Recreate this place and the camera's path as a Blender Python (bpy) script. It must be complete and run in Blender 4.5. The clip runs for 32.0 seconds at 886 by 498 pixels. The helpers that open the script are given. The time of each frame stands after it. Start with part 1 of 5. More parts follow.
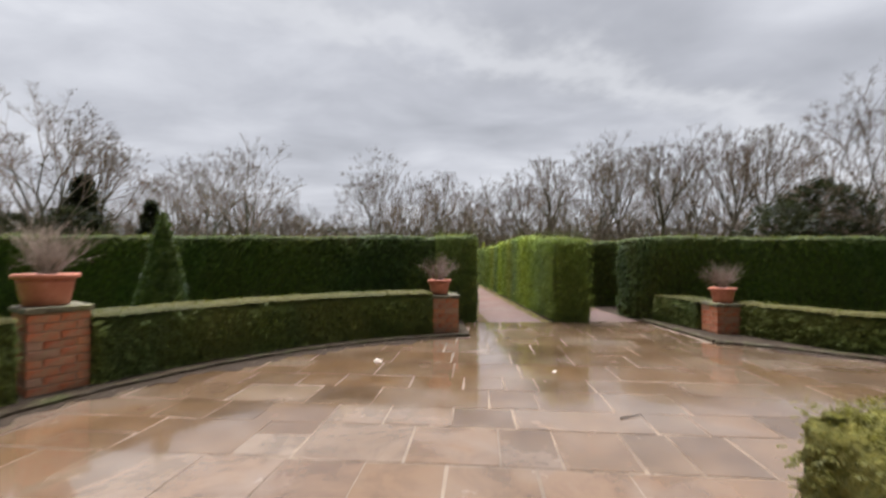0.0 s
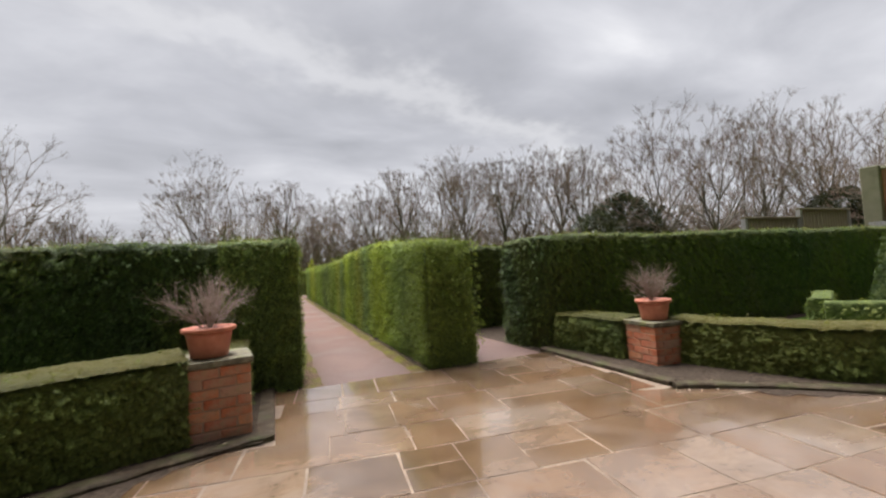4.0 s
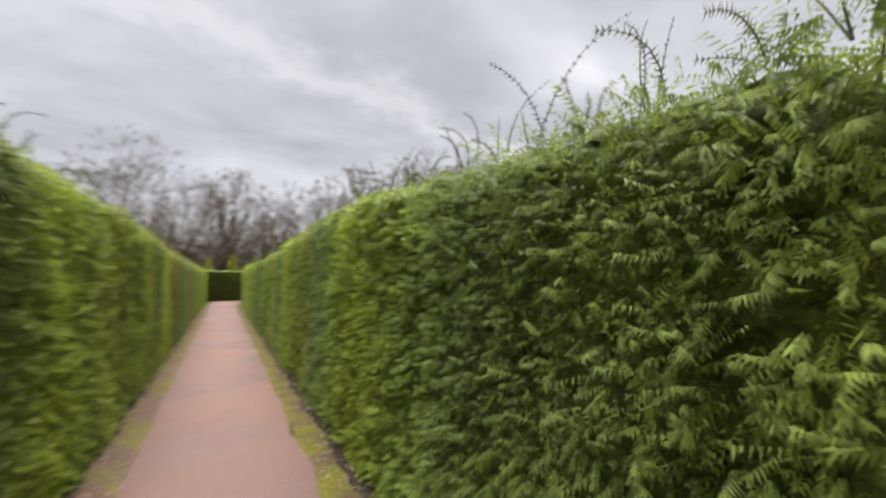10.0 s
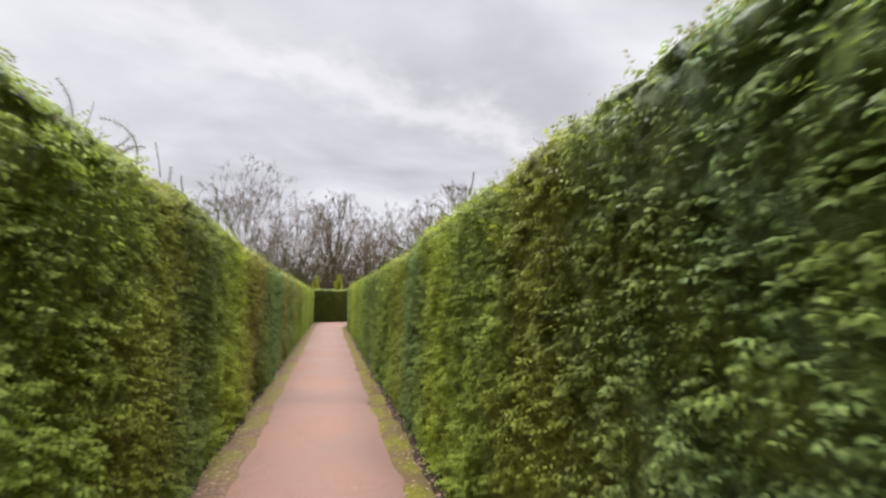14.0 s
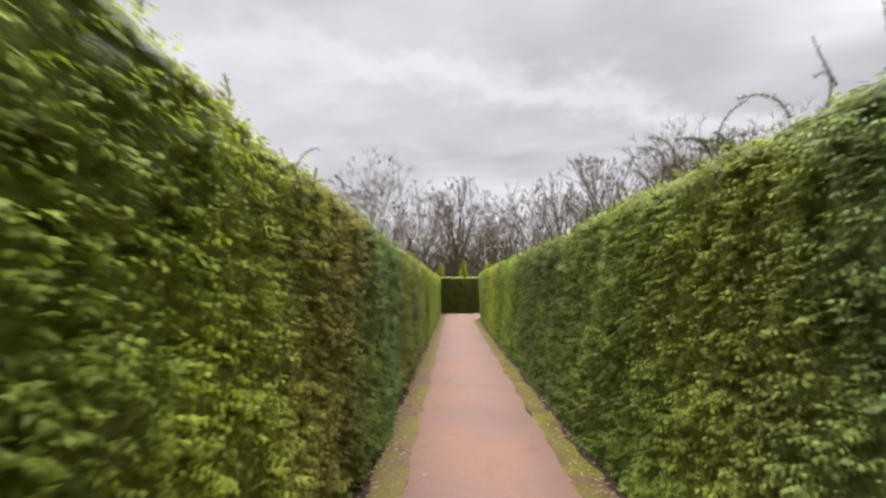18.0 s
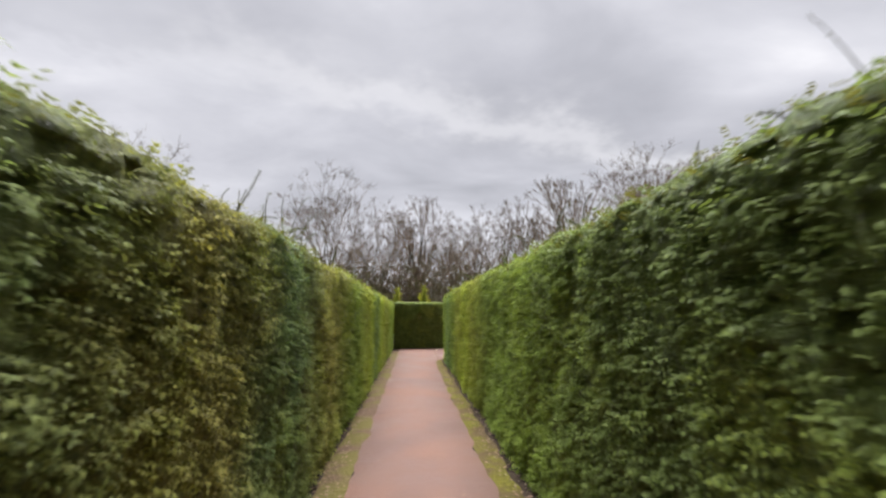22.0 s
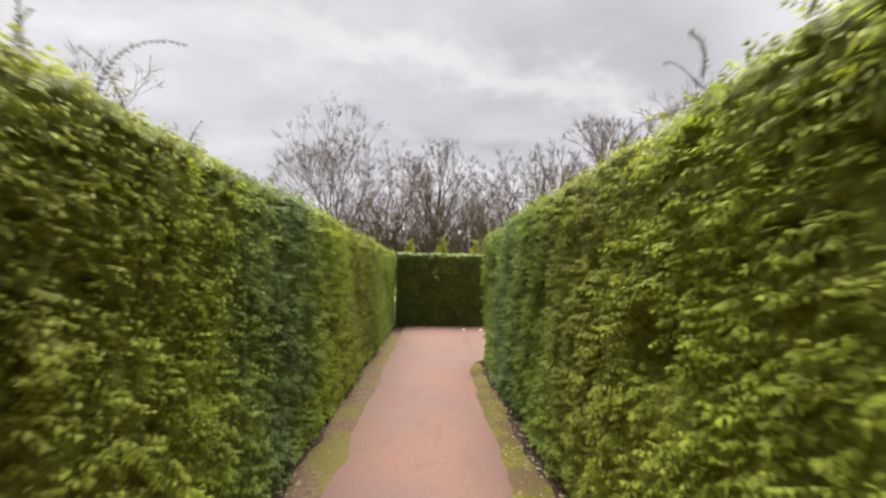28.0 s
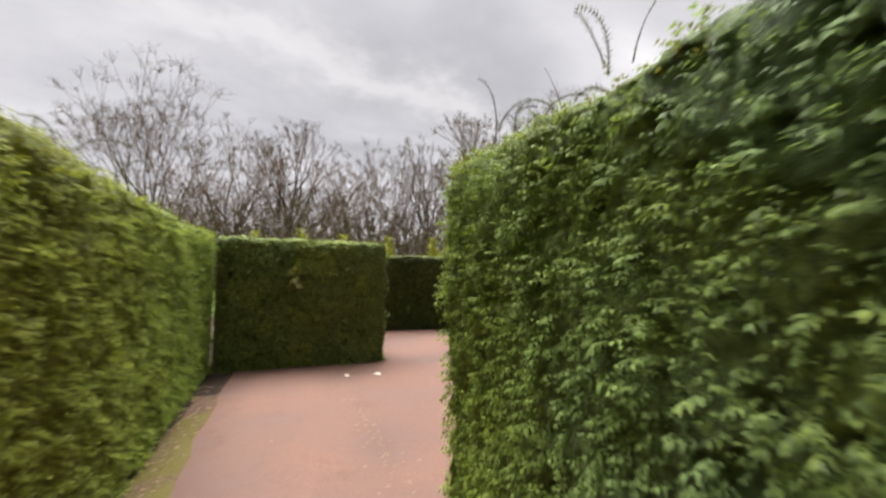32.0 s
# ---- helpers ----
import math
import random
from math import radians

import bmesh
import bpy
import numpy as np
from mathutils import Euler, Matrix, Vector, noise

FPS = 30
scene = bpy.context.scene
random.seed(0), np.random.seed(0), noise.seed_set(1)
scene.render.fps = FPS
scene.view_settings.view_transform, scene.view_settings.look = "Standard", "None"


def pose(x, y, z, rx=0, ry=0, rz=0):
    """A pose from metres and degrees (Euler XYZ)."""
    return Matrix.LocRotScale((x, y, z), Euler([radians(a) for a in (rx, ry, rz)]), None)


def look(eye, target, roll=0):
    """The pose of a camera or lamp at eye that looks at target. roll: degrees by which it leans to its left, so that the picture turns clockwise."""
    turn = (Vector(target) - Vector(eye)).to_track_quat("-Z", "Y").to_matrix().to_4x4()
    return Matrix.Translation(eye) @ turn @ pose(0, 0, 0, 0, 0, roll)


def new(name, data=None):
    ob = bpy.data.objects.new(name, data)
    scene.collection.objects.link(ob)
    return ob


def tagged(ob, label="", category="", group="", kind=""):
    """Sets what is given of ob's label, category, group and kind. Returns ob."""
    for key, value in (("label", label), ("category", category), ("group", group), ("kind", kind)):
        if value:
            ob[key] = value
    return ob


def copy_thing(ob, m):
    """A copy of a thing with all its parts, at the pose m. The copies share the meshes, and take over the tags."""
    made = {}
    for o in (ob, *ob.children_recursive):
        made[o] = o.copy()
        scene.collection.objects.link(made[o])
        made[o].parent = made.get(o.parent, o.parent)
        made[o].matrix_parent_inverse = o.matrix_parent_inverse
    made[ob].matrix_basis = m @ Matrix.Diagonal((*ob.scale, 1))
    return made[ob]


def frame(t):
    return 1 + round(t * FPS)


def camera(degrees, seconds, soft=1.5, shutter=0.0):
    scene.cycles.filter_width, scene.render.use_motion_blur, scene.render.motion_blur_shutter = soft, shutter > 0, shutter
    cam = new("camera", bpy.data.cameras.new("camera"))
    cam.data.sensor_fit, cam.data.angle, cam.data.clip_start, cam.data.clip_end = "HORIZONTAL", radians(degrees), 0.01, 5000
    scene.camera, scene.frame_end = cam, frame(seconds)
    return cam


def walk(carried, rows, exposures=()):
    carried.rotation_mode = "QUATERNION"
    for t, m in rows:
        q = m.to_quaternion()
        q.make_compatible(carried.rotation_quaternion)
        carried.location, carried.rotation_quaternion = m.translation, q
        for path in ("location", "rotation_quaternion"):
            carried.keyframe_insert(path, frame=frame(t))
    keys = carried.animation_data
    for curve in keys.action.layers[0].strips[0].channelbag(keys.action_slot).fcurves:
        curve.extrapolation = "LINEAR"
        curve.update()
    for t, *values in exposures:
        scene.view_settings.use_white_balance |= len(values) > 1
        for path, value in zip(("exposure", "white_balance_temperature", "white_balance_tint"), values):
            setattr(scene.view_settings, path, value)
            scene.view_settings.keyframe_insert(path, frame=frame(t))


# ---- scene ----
cam = camera(94.3, 32.0, soft=2.3, shutter=0.45)
PATH = [
    (0, (-1.72, 0.0, 1.3), (-1.65, 1.998, 1.345), 0.0),
    (0.5, (-1.757, 0.38, 1.3), (-1.475, 2.348, 1.519), -0.6),
    (1, (-1.706, 0.769, 1.3), (-1.26, 2.715, 1.421), -2.5),
    (1.5, (-1.667, 1.17, 1.3), (-1.117, 3.092, 1.375), -4.0),
    (2, (-1.566, 1.532, 1.3), (-0.798, 3.379, 1.340), -4.2),
    (2.5, (-1.401, 1.918, 1.3), (-0.693, 3.786, 1.388), -2.5),
    (3, (-1.323, 2.332, 1.3), (-0.619, 4.201, 1.402), -1.3),
    (3.5, (-1.17, 2.743, 1.3), (-0.429, 4.598, 1.416), -2.0),
    (5.5, (-0.509, 4.409, 1.304), (0.211, 6.274, 1.347), -5.7),
    (6, (-0.395, 4.811, 1.312), (0.224, 6.712, 1.375), -2.8),
    (6.5, (-0.281, 5.226, 1.3), (0.289, 7.143, 1.326), -1.1),
    (7, (-0.144, 5.652, 1.316), (0.82, 7.404, 1.26), 0.7),
    (7.5, (-0.038, 6.073, 1.323), (1.106, 7.712, 1.383), -0.2),
    (8, (0.003, 6.49, 1.323), (1.0, 8.217, 1.478), -1.3),
    (8.5, (0.001, 6.902, 1.318), (0.676, 8.779, 1.472), -1.8),
    (9, (-0.032, 7.309, 1.316), (0.518, 9.229, 1.408), -1.2),
    (9.5, (-0.01, 7.706, 1.3), (0.566, 9.62, 1.373), -0.8),
    (10, (0.023, 8.105, 1.304), (0.963, 9.865, 1.447), -0.0),
    (10.5, (0.038, 8.52, 1.323), (1.428, 9.958, 1.283), -4.1),
    (11, (0.071, 8.963, 1.306), (0.769, 10.83, 1.459), -0.2),
    (11.5, (0.068, 9.437, 1.282), (0.538, 11.374, 1.455), 1.0),
    (12, (0.039, 9.928, 1.275), (0.365, 11.886, 1.526), 0.7),
    (12.5, (0.01, 10.409, 1.276), (0.426, 12.36, 1.418), -0.7),
    (13, (0.018, 10.869, 1.279), (0.408, 12.823, 1.456), 0.3),
    (13.5, (0.037, 11.311, 1.272), (0.484, 13.254, 1.438), -0.4),
    (14, (0.083, 11.747, 1.252), (0.604, 13.663, 1.496), 0.4),
    (14.5, (0.148, 12.177, 1.269), (0.525, 14.129, 1.49), 1.5),
    (16.5, (0.108, 13.804, 1.223), (0.305, 15.791, 1.328), 0.7),
    (17, (-0.005, 14.216, 1.228), (0.161, 16.199, 1.427), 0.2),
    (17.5, (-0.136, 14.629, 1.274), (-0.143, 16.613, 1.525), -3.9),
    (18, (-0.171, 15.051, 1.272), (-0.216, 17.042, 1.456), -0.5),
    (18.5, (-0.112, 15.501, 1.261), (-0.027, 17.491, 1.448), -0.1),
    (19, (-0.103, 15.965, 1.252), (-0.138, 17.961, 1.371), 0.9),
    (19.5, (-0.103, 16.441, 1.281), (0.038, 18.43, 1.44), 1.7),
    (20, (-0.068, 16.934, 1.282), (0.013, 18.927, 1.432), -0.7),
    (20.5, (0.007, 17.463, 1.269), (0.344, 19.426, 1.445), -0.1),
    (21, (0.027, 18.008, 1.245), (0.269, 19.972, 1.537), -1.0),
    (21.5, (0.013, 18.554, 1.267), (0.224, 20.525, 1.529), 1.1),
    (22, (-0.021, 19.089, 1.281), (0.121, 21.059, 1.596), -0.0),
    (22.5, (-0.038, 19.619, 1.272), (0.115, 21.6, 1.505), 1.5),
    (23, (-0.004, 20.166, 1.262), (0.395, 22.11, 1.517), -0.7),
    (23.5, (-0.014, 20.716, 1.273), (0.239, 22.683, 1.53), -1.2),
    (24, (0.019, 21.26, 1.273), (0.482, 23.196, 1.469), -0.9),
    (24.5, (0.037, 21.801, 1.26), (0.389, 23.766, 1.396), -0.9),
    (25, (0.096, 22.345, 1.258), (0.611, 24.274, 1.384), 2.3),
    (25.5, (0.222, 22.846, 1.29), (0.434, 24.827, 1.467), 2.1),
    (27.5, (0.146, 24.735, 1.26), (0.307, 26.724, 1.399), 4.0),
    (28, (0.09, 25.244, 1.262), (0.147, 27.239, 1.381), 0.9),
    (28.5, (0.123, 25.738, 1.277), (0.533, 27.692, 1.399), -0.4),
    (29, (0.109, 26.225, 1.27), (0.386, 28.196, 1.467), -2.7),
    (29.5, (0.073, 26.713, 1.268), (0.395, 28.681, 1.42), -0.9),
    (30, (0.058, 27.196, 1.278), (0.368, 29.163, 1.469), -3.0),
    (30.5, (-0.029, 27.638, 1.264), (0.3, 29.606, 1.396), 2.1),
    (31, (-0.038, 28.165, 1.278), (0.412, 30.107, 1.437), 0.6),
    (31.5, (-0.041, 28.701, 1.262), (0.524, 30.615, 1.392), 0.1),
    (32, (0.066, 29.257, 1.236), (0.787, 31.117, 1.374), 0.5),
]
walk(cam, [(t, look(eye, target, roll)) for t, eye, target, roll in PATH],
     exposures=[(0, 0.08, 6400, 10), (3, 0.08, 6500, 10), (5.5, 0.20, 6600, 11), (7.5, 0.24, 6600, 11), (9, 0.18, 6500, 10), (12, 0.38, 6600, 12), (14, 0.38, 6600, 12), (17, 0.34, 6700, 12), (20.5, 0.26, 6600, 12), (23, 0.18, 6500, 12), (25, 0.22, 6700, 12), (28, 0.32, 6800, 12), (32, 0.30, 6800, 12)])


# ---- sky and sun ----
SUN_EL, SUN_AZ = 72.0, -4.0
towards = Vector((math.sin(radians(SUN_AZ)) * math.cos(radians(SUN_EL)), math.cos(radians(SUN_AZ)) * math.cos(radians(SUN_EL)), math.sin(radians(SUN_EL))))
world = bpy.data.worlds.new("sky")
scene.world = world
world.use_nodes = True


class Nodes:
    """A small wrapper to wire node trees."""

    def __init__(self, tree):
        self.tree = tree
        tree.nodes.clear()

    def add(self, kind, **values):
        n = self.tree.nodes.new(kind)
        for k, v in values.items():
            if k == "op":
                n.operation = v
            elif k == "blend":
                n.blend_type = v
            elif k == "dtype":
                n.data_type = v
            elif k == "sky":
                n.sky_type = v
        return n

    def put(self, n, socket, v):
        s = n.inputs[socket]
        if isinstance(v, bpy.types.NodeSocket):
            self.tree.links.new(v, s)
        else:
            s.default_value = v
        return n

    def math(self, op, a, b=0.0, clamp=False):
        n = self.add("ShaderNodeMath", op=op)
        n.use_clamp = clamp
        self.put(n, 0, a)
        self.put(n, 1, b)
        return n.outputs[0]

    def vmath(self, op, a, b=(0, 0, 0)):
        n = self.add("ShaderNodeVectorMath", op=op)
        self.put(n, 0, a)
        self.put(n, 1, b)
        return n.outputs[0]

    def noise(self, vec, scale, detail=4.0, rough=0.55, distort=0.0):
        n = self.add("ShaderNodeTexNoise")
        self.put(n, "Vector", vec)
        self.put(n, "Scale", scale)
        self.put(n, "Detail", detail)
        self.put(n, "Roughness", rough)
        self.put(n, "Distortion", distort)
        return n.outputs[0]

    def voronoi(self, vec, scale, feature="F1"):
        n = self.add("ShaderNodeTexVoronoi")
        n.feature = feature
        self.put(n, "Vector", vec)
        self.put(n, "Scale", scale)
        return n

    def ramp(self, fac, stops):
        n = self.add("ShaderNodeValToRGB")
        e = n.color_ramp.elements
        while len(e) < len(stops):
            e.new(0.5)
        for el, (p, c) in zip(e, stops):
            el.position = p
            el.color = (*c, 1) if len(c) == 3 else c
        self.put(n, "Fac", fac)
        return n.outputs[0]

    def mix(self, fac, a, b, blend="MIX"):
        n = self.add("ShaderNodeMix", dtype="RGBA", blend=blend)
        self.put(n, 0, fac)
        for i, v in ((6, a), (7, b)):
            self.put(n, i, v if isinstance(v, bpy.types.NodeSocket) else (*v, 1))
        return n.outputs[2]

    def scaled(self, vec, s):
        n = self.add("ShaderNodeMapping")
        self.put(n, "Vector", vec)
        self.put(n, "Scale", s)
        return n.outputs[0]


def g(v):
    return (v, v, v)


w = Nodes(world.node_tree)
coord = w.add("ShaderNodeTexCoord").outputs["Generated"]
sep = w.add("ShaderNodeSeparateXYZ")
w.put(sep, 0, coord)
rise = w.math("MAXIMUM", sep.outputs["Z"], 0.0)
flat = w.math("ADD", rise, 0.16)
plane = w.add("ShaderNodeCombineXYZ")
w.put(plane, 0, w.math("DIVIDE", sep.outputs["X"], flat))
w.put(plane, 1, w.math("DIVIDE", sep.outputs["Y"], flat))
turned = w.add("ShaderNodeMapping")
w.put(turned, "Vector", plane.outputs[0])
w.put(turned, "Rotation", (0, 0, radians(-18)))
w.put(turned, "Scale", (0.8, 1.15, 1))
w.put(turned, "Location", (0.35, 0.15, 0))
big = w.noise(turned.outputs[0], 0.75, 3.0, 0.5, 0.6)
small = w.noise(turned.outputs[0], 2.2, 6.0, 0.55, 0.3)
cloud = w.math("ADD", w.math("MULTIPLY", big, 0.68), w.math("MULTIPLY", small, 0.32))
tone = w.ramp(cloud, [(0.33, (0.385, 0.395, 0.430)), (0.46, (0.530, 0.540, 0.585)), (0.56, (0.670, 0.680, 0.725)), (0.67, (0.90, 0.905, 0.935))])
psep = w.add("ShaderNodeSeparateXYZ")
w.put(psep, 0, plane.outputs[0])
across = w.math("SUBTRACT", psep.outputs["Y"], w.math("ADD", 1.38, w.math("MULTIPLY", psep.outputs["X"], 0.30)))
across = w.math("ADD", across, w.math("MULTIPLY", w.math("SUBTRACT", w.noise(plane.outputs[0], 2.6, 4.0, 0.6), 0.5), 0.75))
gap_ = w.math("POWER", 2.718, w.math("MULTIPLY", w.math("POWER", w.math("DIVIDE", across, 0.13), 2.0), -1.0))
run_ = w.ramp(w.math("MULTIPLY", w.math("ADD", psep.outputs["X"], 1.5), 0.2), [(0.10, g(0.0)), (0.24, g(1.0)), (0.60, g(1.0)), (0.85, g(0.0))])
heavy = w.ramp(w.math("MULTIPLY", w.math("ADD", across, 1.0), 0.5), [(0.20, g(0.0)), (0.36, g(1.0)), (0.47, g(1.0)), (0.52, g(0.0))])
tone = w.mix(w.math("MULTIPLY", heavy, 0.35), tone, (0.41, 0.42, 0.46))
tone = w.mix(w.math("MULTIPLY", w.math("MULTIPLY", gap_, run_), 0.55), tone, (0.80, 0.805, 0.83))
low = w.ramp(rise, [(0.0, g(1.0)), (0.30, g(0.0))])
tone = w.mix(w.math("MULTIPLY", low, 0.55), tone, (0.62, 0.62, 0.655))
facing_sun = w.add("ShaderNodeVectorMath", op="DOT_PRODUCT")
w.put(facing_sun, 0, coord)
w.put(facing_sun, 1, towards)
dome = w.ramp(facing_sun.outputs["Value"], [(0.0, g(1.0)), (0.86, g(1.0)), (0.93, g(18.0)), (1.0, g(53.0))])
tone = w.mix(1.0, tone, dome, "MULTIPLY")
sunward = w.ramp(w.math("MULTIPLY", w.math("ADD", sep.outputs["Y"], 1.0), 0.5), [(0.0, g(0.17)), (0.25, g(0.32)), (0.60, g(1.0)), (1.0, g(1.0))])
tone = w.mix(1.0, tone, sunward, "MULTIPLY")
air = w.add("ShaderNodeTexSky", sky="NISHITA")
air.sun_disc, air.sun_elevation, air.sun_rotation = False, radians(SUN_EL), radians(SUN_AZ)
dim = w.mix(1.0, air.outputs[0], g(0.1), "MULTIPLY")
tone = w.mix(0.96, dim, tone)
back = w.add("ShaderNodeBackground")
w.put(back, "Color", tone)
w.put(back, "Strength", 1.0)
w.tree.links.new(back.outputs[0], w.add("ShaderNodeOutputWorld").inputs[0])

sun = new("sun", bpy.data.lights.new("sun", "SUN"))
sun.data.energy, sun.data.angle, sun.data.color = 1.5, radians(40), (1.0, 0.97, 0.92)
sun.matrix_world = look(towards * 60, (0, 0, 0))


# ---- materials ----
def material(name, build, rough=0.7, spec=0.5, metal=0.0):
    m = bpy.data.materials.new(name)
    m.use_nodes = True
    n = Nodes(m.node_tree)
    out = n.add("ShaderNodeOutputMaterial")
    bsdf = n.add("ShaderNodeBsdfPrincipled")
    n.put(bsdf, "Roughness", rough)
    n.put(bsdf, "Specular IOR Level", spec)
    n.put(bsdf, "Metallic", metal)
    n.tree.links.new(bsdf.outputs[0], out.inputs[0])
    pos = n.add("ShaderNodeTexCoord").outputs["Object"]
    build(n, bsdf, pos)
    return m


def bump(n, bsdf, height, strength=0.3, distance=0.01):
    b = n.add("ShaderNodeBump")
    n.put(b, "Strength", strength)
    n.put(b, "Distance", distance)
    n.put(b, "Height", height)
    n.tree.links.new(b.outputs[0], bsdf.inputs["Normal"])


def island(n):
    return n.add("ShaderNodeNewGeometry").outputs["Random Per Island"]


def chance(n):
    return n.add("ShaderNodeObjectInfo").outputs["Random"]


def thin_leaf(n, bsdf, col, share=0.40):
    """Lets part of the light through a leaf."""
    thin = n.add("ShaderNodeBsdfTranslucent")
    n.put(thin, "Color", n.mix(1.0, col, (1.0, 1.0, 0.70), "MULTIPLY"))
    both = n.add("ShaderNodeMixShader")
    n.put(both, 0, share)
    n.tree.links.new(bsdf.outputs[0], both.inputs[1])
    n.tree.links.new(thin.outputs[0], both.inputs[2])
    out = [q for q in n.tree.nodes if q.type == "OUTPUT_MATERIAL"][0]
    n.tree.links.new(both.outputs[0], out.inputs[0])


def leaf_material(name, dark, mid, light, yellow, patch=0.9, dense=False):
    """Evergreen foliage: tint by plant along the hedge, by tuft and by leaf."""

    def build(n, bsdf, pos):
        plant = n.noise(n.scaled(pos, (1.0, 1.0, 0.45)), patch, 2.0, 0.5)
        tuft = n.noise(pos, 7.0, 3.0, 0.6)
        leaf = n.ramp(n.noise(pos, 38.0, 3.0, 0.6), [(0.34, g(0.0)), (0.66, g(1.0))]) if dense else island(n)
        f = n.math("ADD", n.math("MULTIPLY", tuft, 0.55), n.math("MULTIPLY", leaf, 0.45))
        col = n.ramp(f, [(0.22, dark), (0.5, mid), (0.78, light)])
        y = n.ramp(plant, [(0.43, g(0.0)), (0.55, g(0.85))])
        shade = n.ramp(n.noise(n.scaled(pos, (1.0, 1.0, 0.35)), patch * 0.8, 2.0, 0.5), [(0.40, g(0.45)), (0.50, g(0.0))])
        col = n.mix(shade, col, n.mix(leaf, dark, (mid[0] * 0.75, mid[1] * 0.92, mid[2] * 1.9)))
        col = n.mix(y, col, n.mix(leaf, mid, yellow))
        n.put(bsdf, "Base Color", col)
        n.put(bsdf, "Roughness", n.math("ADD", n.math("MULTIPLY", leaf, 0.25), 0.45))
        if dense:
            n.put(bsdf, "Roughness", 0.75)
            n.put(bsdf, "Specular IOR Level", 0.12)
            bump(n, bsdf, n.math("ADD", n.noise(pos, 52.0, 4.0, 0.7, 1.5), n.noise(pos, 27.0, 2.0, 0.5)), 1.0, 0.035)
            return
        thin_leaf(n, bsdf, col, 0.45)

    return material(name, build, spec=0.18)


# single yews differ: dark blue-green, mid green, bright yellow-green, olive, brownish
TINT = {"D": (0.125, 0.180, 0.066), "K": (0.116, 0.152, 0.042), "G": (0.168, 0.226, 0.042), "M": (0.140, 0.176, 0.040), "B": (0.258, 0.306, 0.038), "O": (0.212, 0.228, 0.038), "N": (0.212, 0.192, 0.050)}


def row_material(name, plants, length, gain=1.0, dense=False):
    """Foliage of a row of yews planted along y: plants gives where each one ends and its tint; gain lightens the colour
    in place of missing light.
    """

    def build(n, bsdf, pos):
        place = n.add("ShaderNodeSeparateXYZ")
        n.put(place, 0, pos)
        mingle = n.math("MULTIPLY", n.math("SUBTRACT", n.noise(pos, 2.2, 4.0, 0.7), 0.5), 1.6)
        at = n.math("DIVIDE", n.math("ADD", place.outputs["Y"], mingle), length)
        ends = [0.0] + [a[0] for a in plants]
        stops = [((a + b) / 2 / length, TINT[c[1]]) for a, b, c in zip(ends, ends[1:], plants)]
        base = n.ramp(at, stops)
        leaf = n.ramp(n.noise(pos, 34.0, 3.0, 0.6), [(0.34, g(0.0)), (0.66, g(1.0))]) if dense else island(n)
        tuft = n.noise(pos, 6.0, 3.0, 0.6)
        f = n.math("ADD", n.math("MULTIPLY", tuft, 0.6), n.math("MULTIPLY", leaf, 0.5))
        lift = n.ramp(f, [(0.28, g(0.62)), (0.55, g(0.95)), (0.82, g(1.40))])
        col = n.mix(1.0, base, lift, "MULTIPLY")
        fresh = n.ramp(n.noise(pos, 1.7, 3.0, 0.6), [(0.50, g(0.0)), (0.66, g(0.6))])
        col = n.mix(n.math("MULTIPLY", fresh, leaf), col, (0.270, 0.320, 0.050))
        rust = n.ramp(n.noise(pos, 3.3, 2.0, 0.5), [(0.62, g(0.0)), (0.74, g(0.22))])
        col = n.mix(n.math("MULTIPLY", rust, n.math("SUBTRACT", 1.0, leaf)), col, (0.130, 0.090, 0.040))
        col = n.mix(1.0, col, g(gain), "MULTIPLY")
        n.put(bsdf, "Base Color", col)
        n.put(bsdf, "Roughness", n.math("ADD", n.math("MULTIPLY", leaf, 0.25), 0.42))
        if dense:
            n.put(bsdf, "Roughness", 0.8)
            bump(n, bsdf, n.math("ADD", n.noise(n.scaled(pos, (1.0, 1.0, 1.8)), 46.0, 4.0, 0.7, 1.5), n.noise(pos, 27.0, 2.0, 0.5)), 1.0, 0.035)
            return
        thin_leaf(n, bsdf, col, 0.45)

    return material(name, build, spec=0.10)


# Mostly the plants' own tints; some set lighter or darker for local light
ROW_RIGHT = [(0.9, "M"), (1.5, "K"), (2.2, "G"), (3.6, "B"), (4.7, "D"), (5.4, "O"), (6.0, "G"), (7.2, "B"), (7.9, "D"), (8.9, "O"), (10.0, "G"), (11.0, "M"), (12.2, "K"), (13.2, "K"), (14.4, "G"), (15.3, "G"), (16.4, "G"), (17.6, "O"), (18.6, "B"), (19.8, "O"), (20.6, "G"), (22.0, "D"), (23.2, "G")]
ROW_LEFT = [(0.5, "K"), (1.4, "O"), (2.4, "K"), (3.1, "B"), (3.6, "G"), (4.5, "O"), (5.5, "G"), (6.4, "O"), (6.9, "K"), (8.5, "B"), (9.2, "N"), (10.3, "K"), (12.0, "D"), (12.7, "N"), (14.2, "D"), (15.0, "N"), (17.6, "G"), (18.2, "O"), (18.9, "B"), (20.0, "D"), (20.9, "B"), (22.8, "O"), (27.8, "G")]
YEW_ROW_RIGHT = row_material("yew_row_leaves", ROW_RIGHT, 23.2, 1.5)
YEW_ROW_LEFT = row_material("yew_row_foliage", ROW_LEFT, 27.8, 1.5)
# Skin under the sprays: colour darkened so gaps between them read as shade
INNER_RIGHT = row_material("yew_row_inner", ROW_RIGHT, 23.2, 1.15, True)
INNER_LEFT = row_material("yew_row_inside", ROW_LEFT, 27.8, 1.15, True)
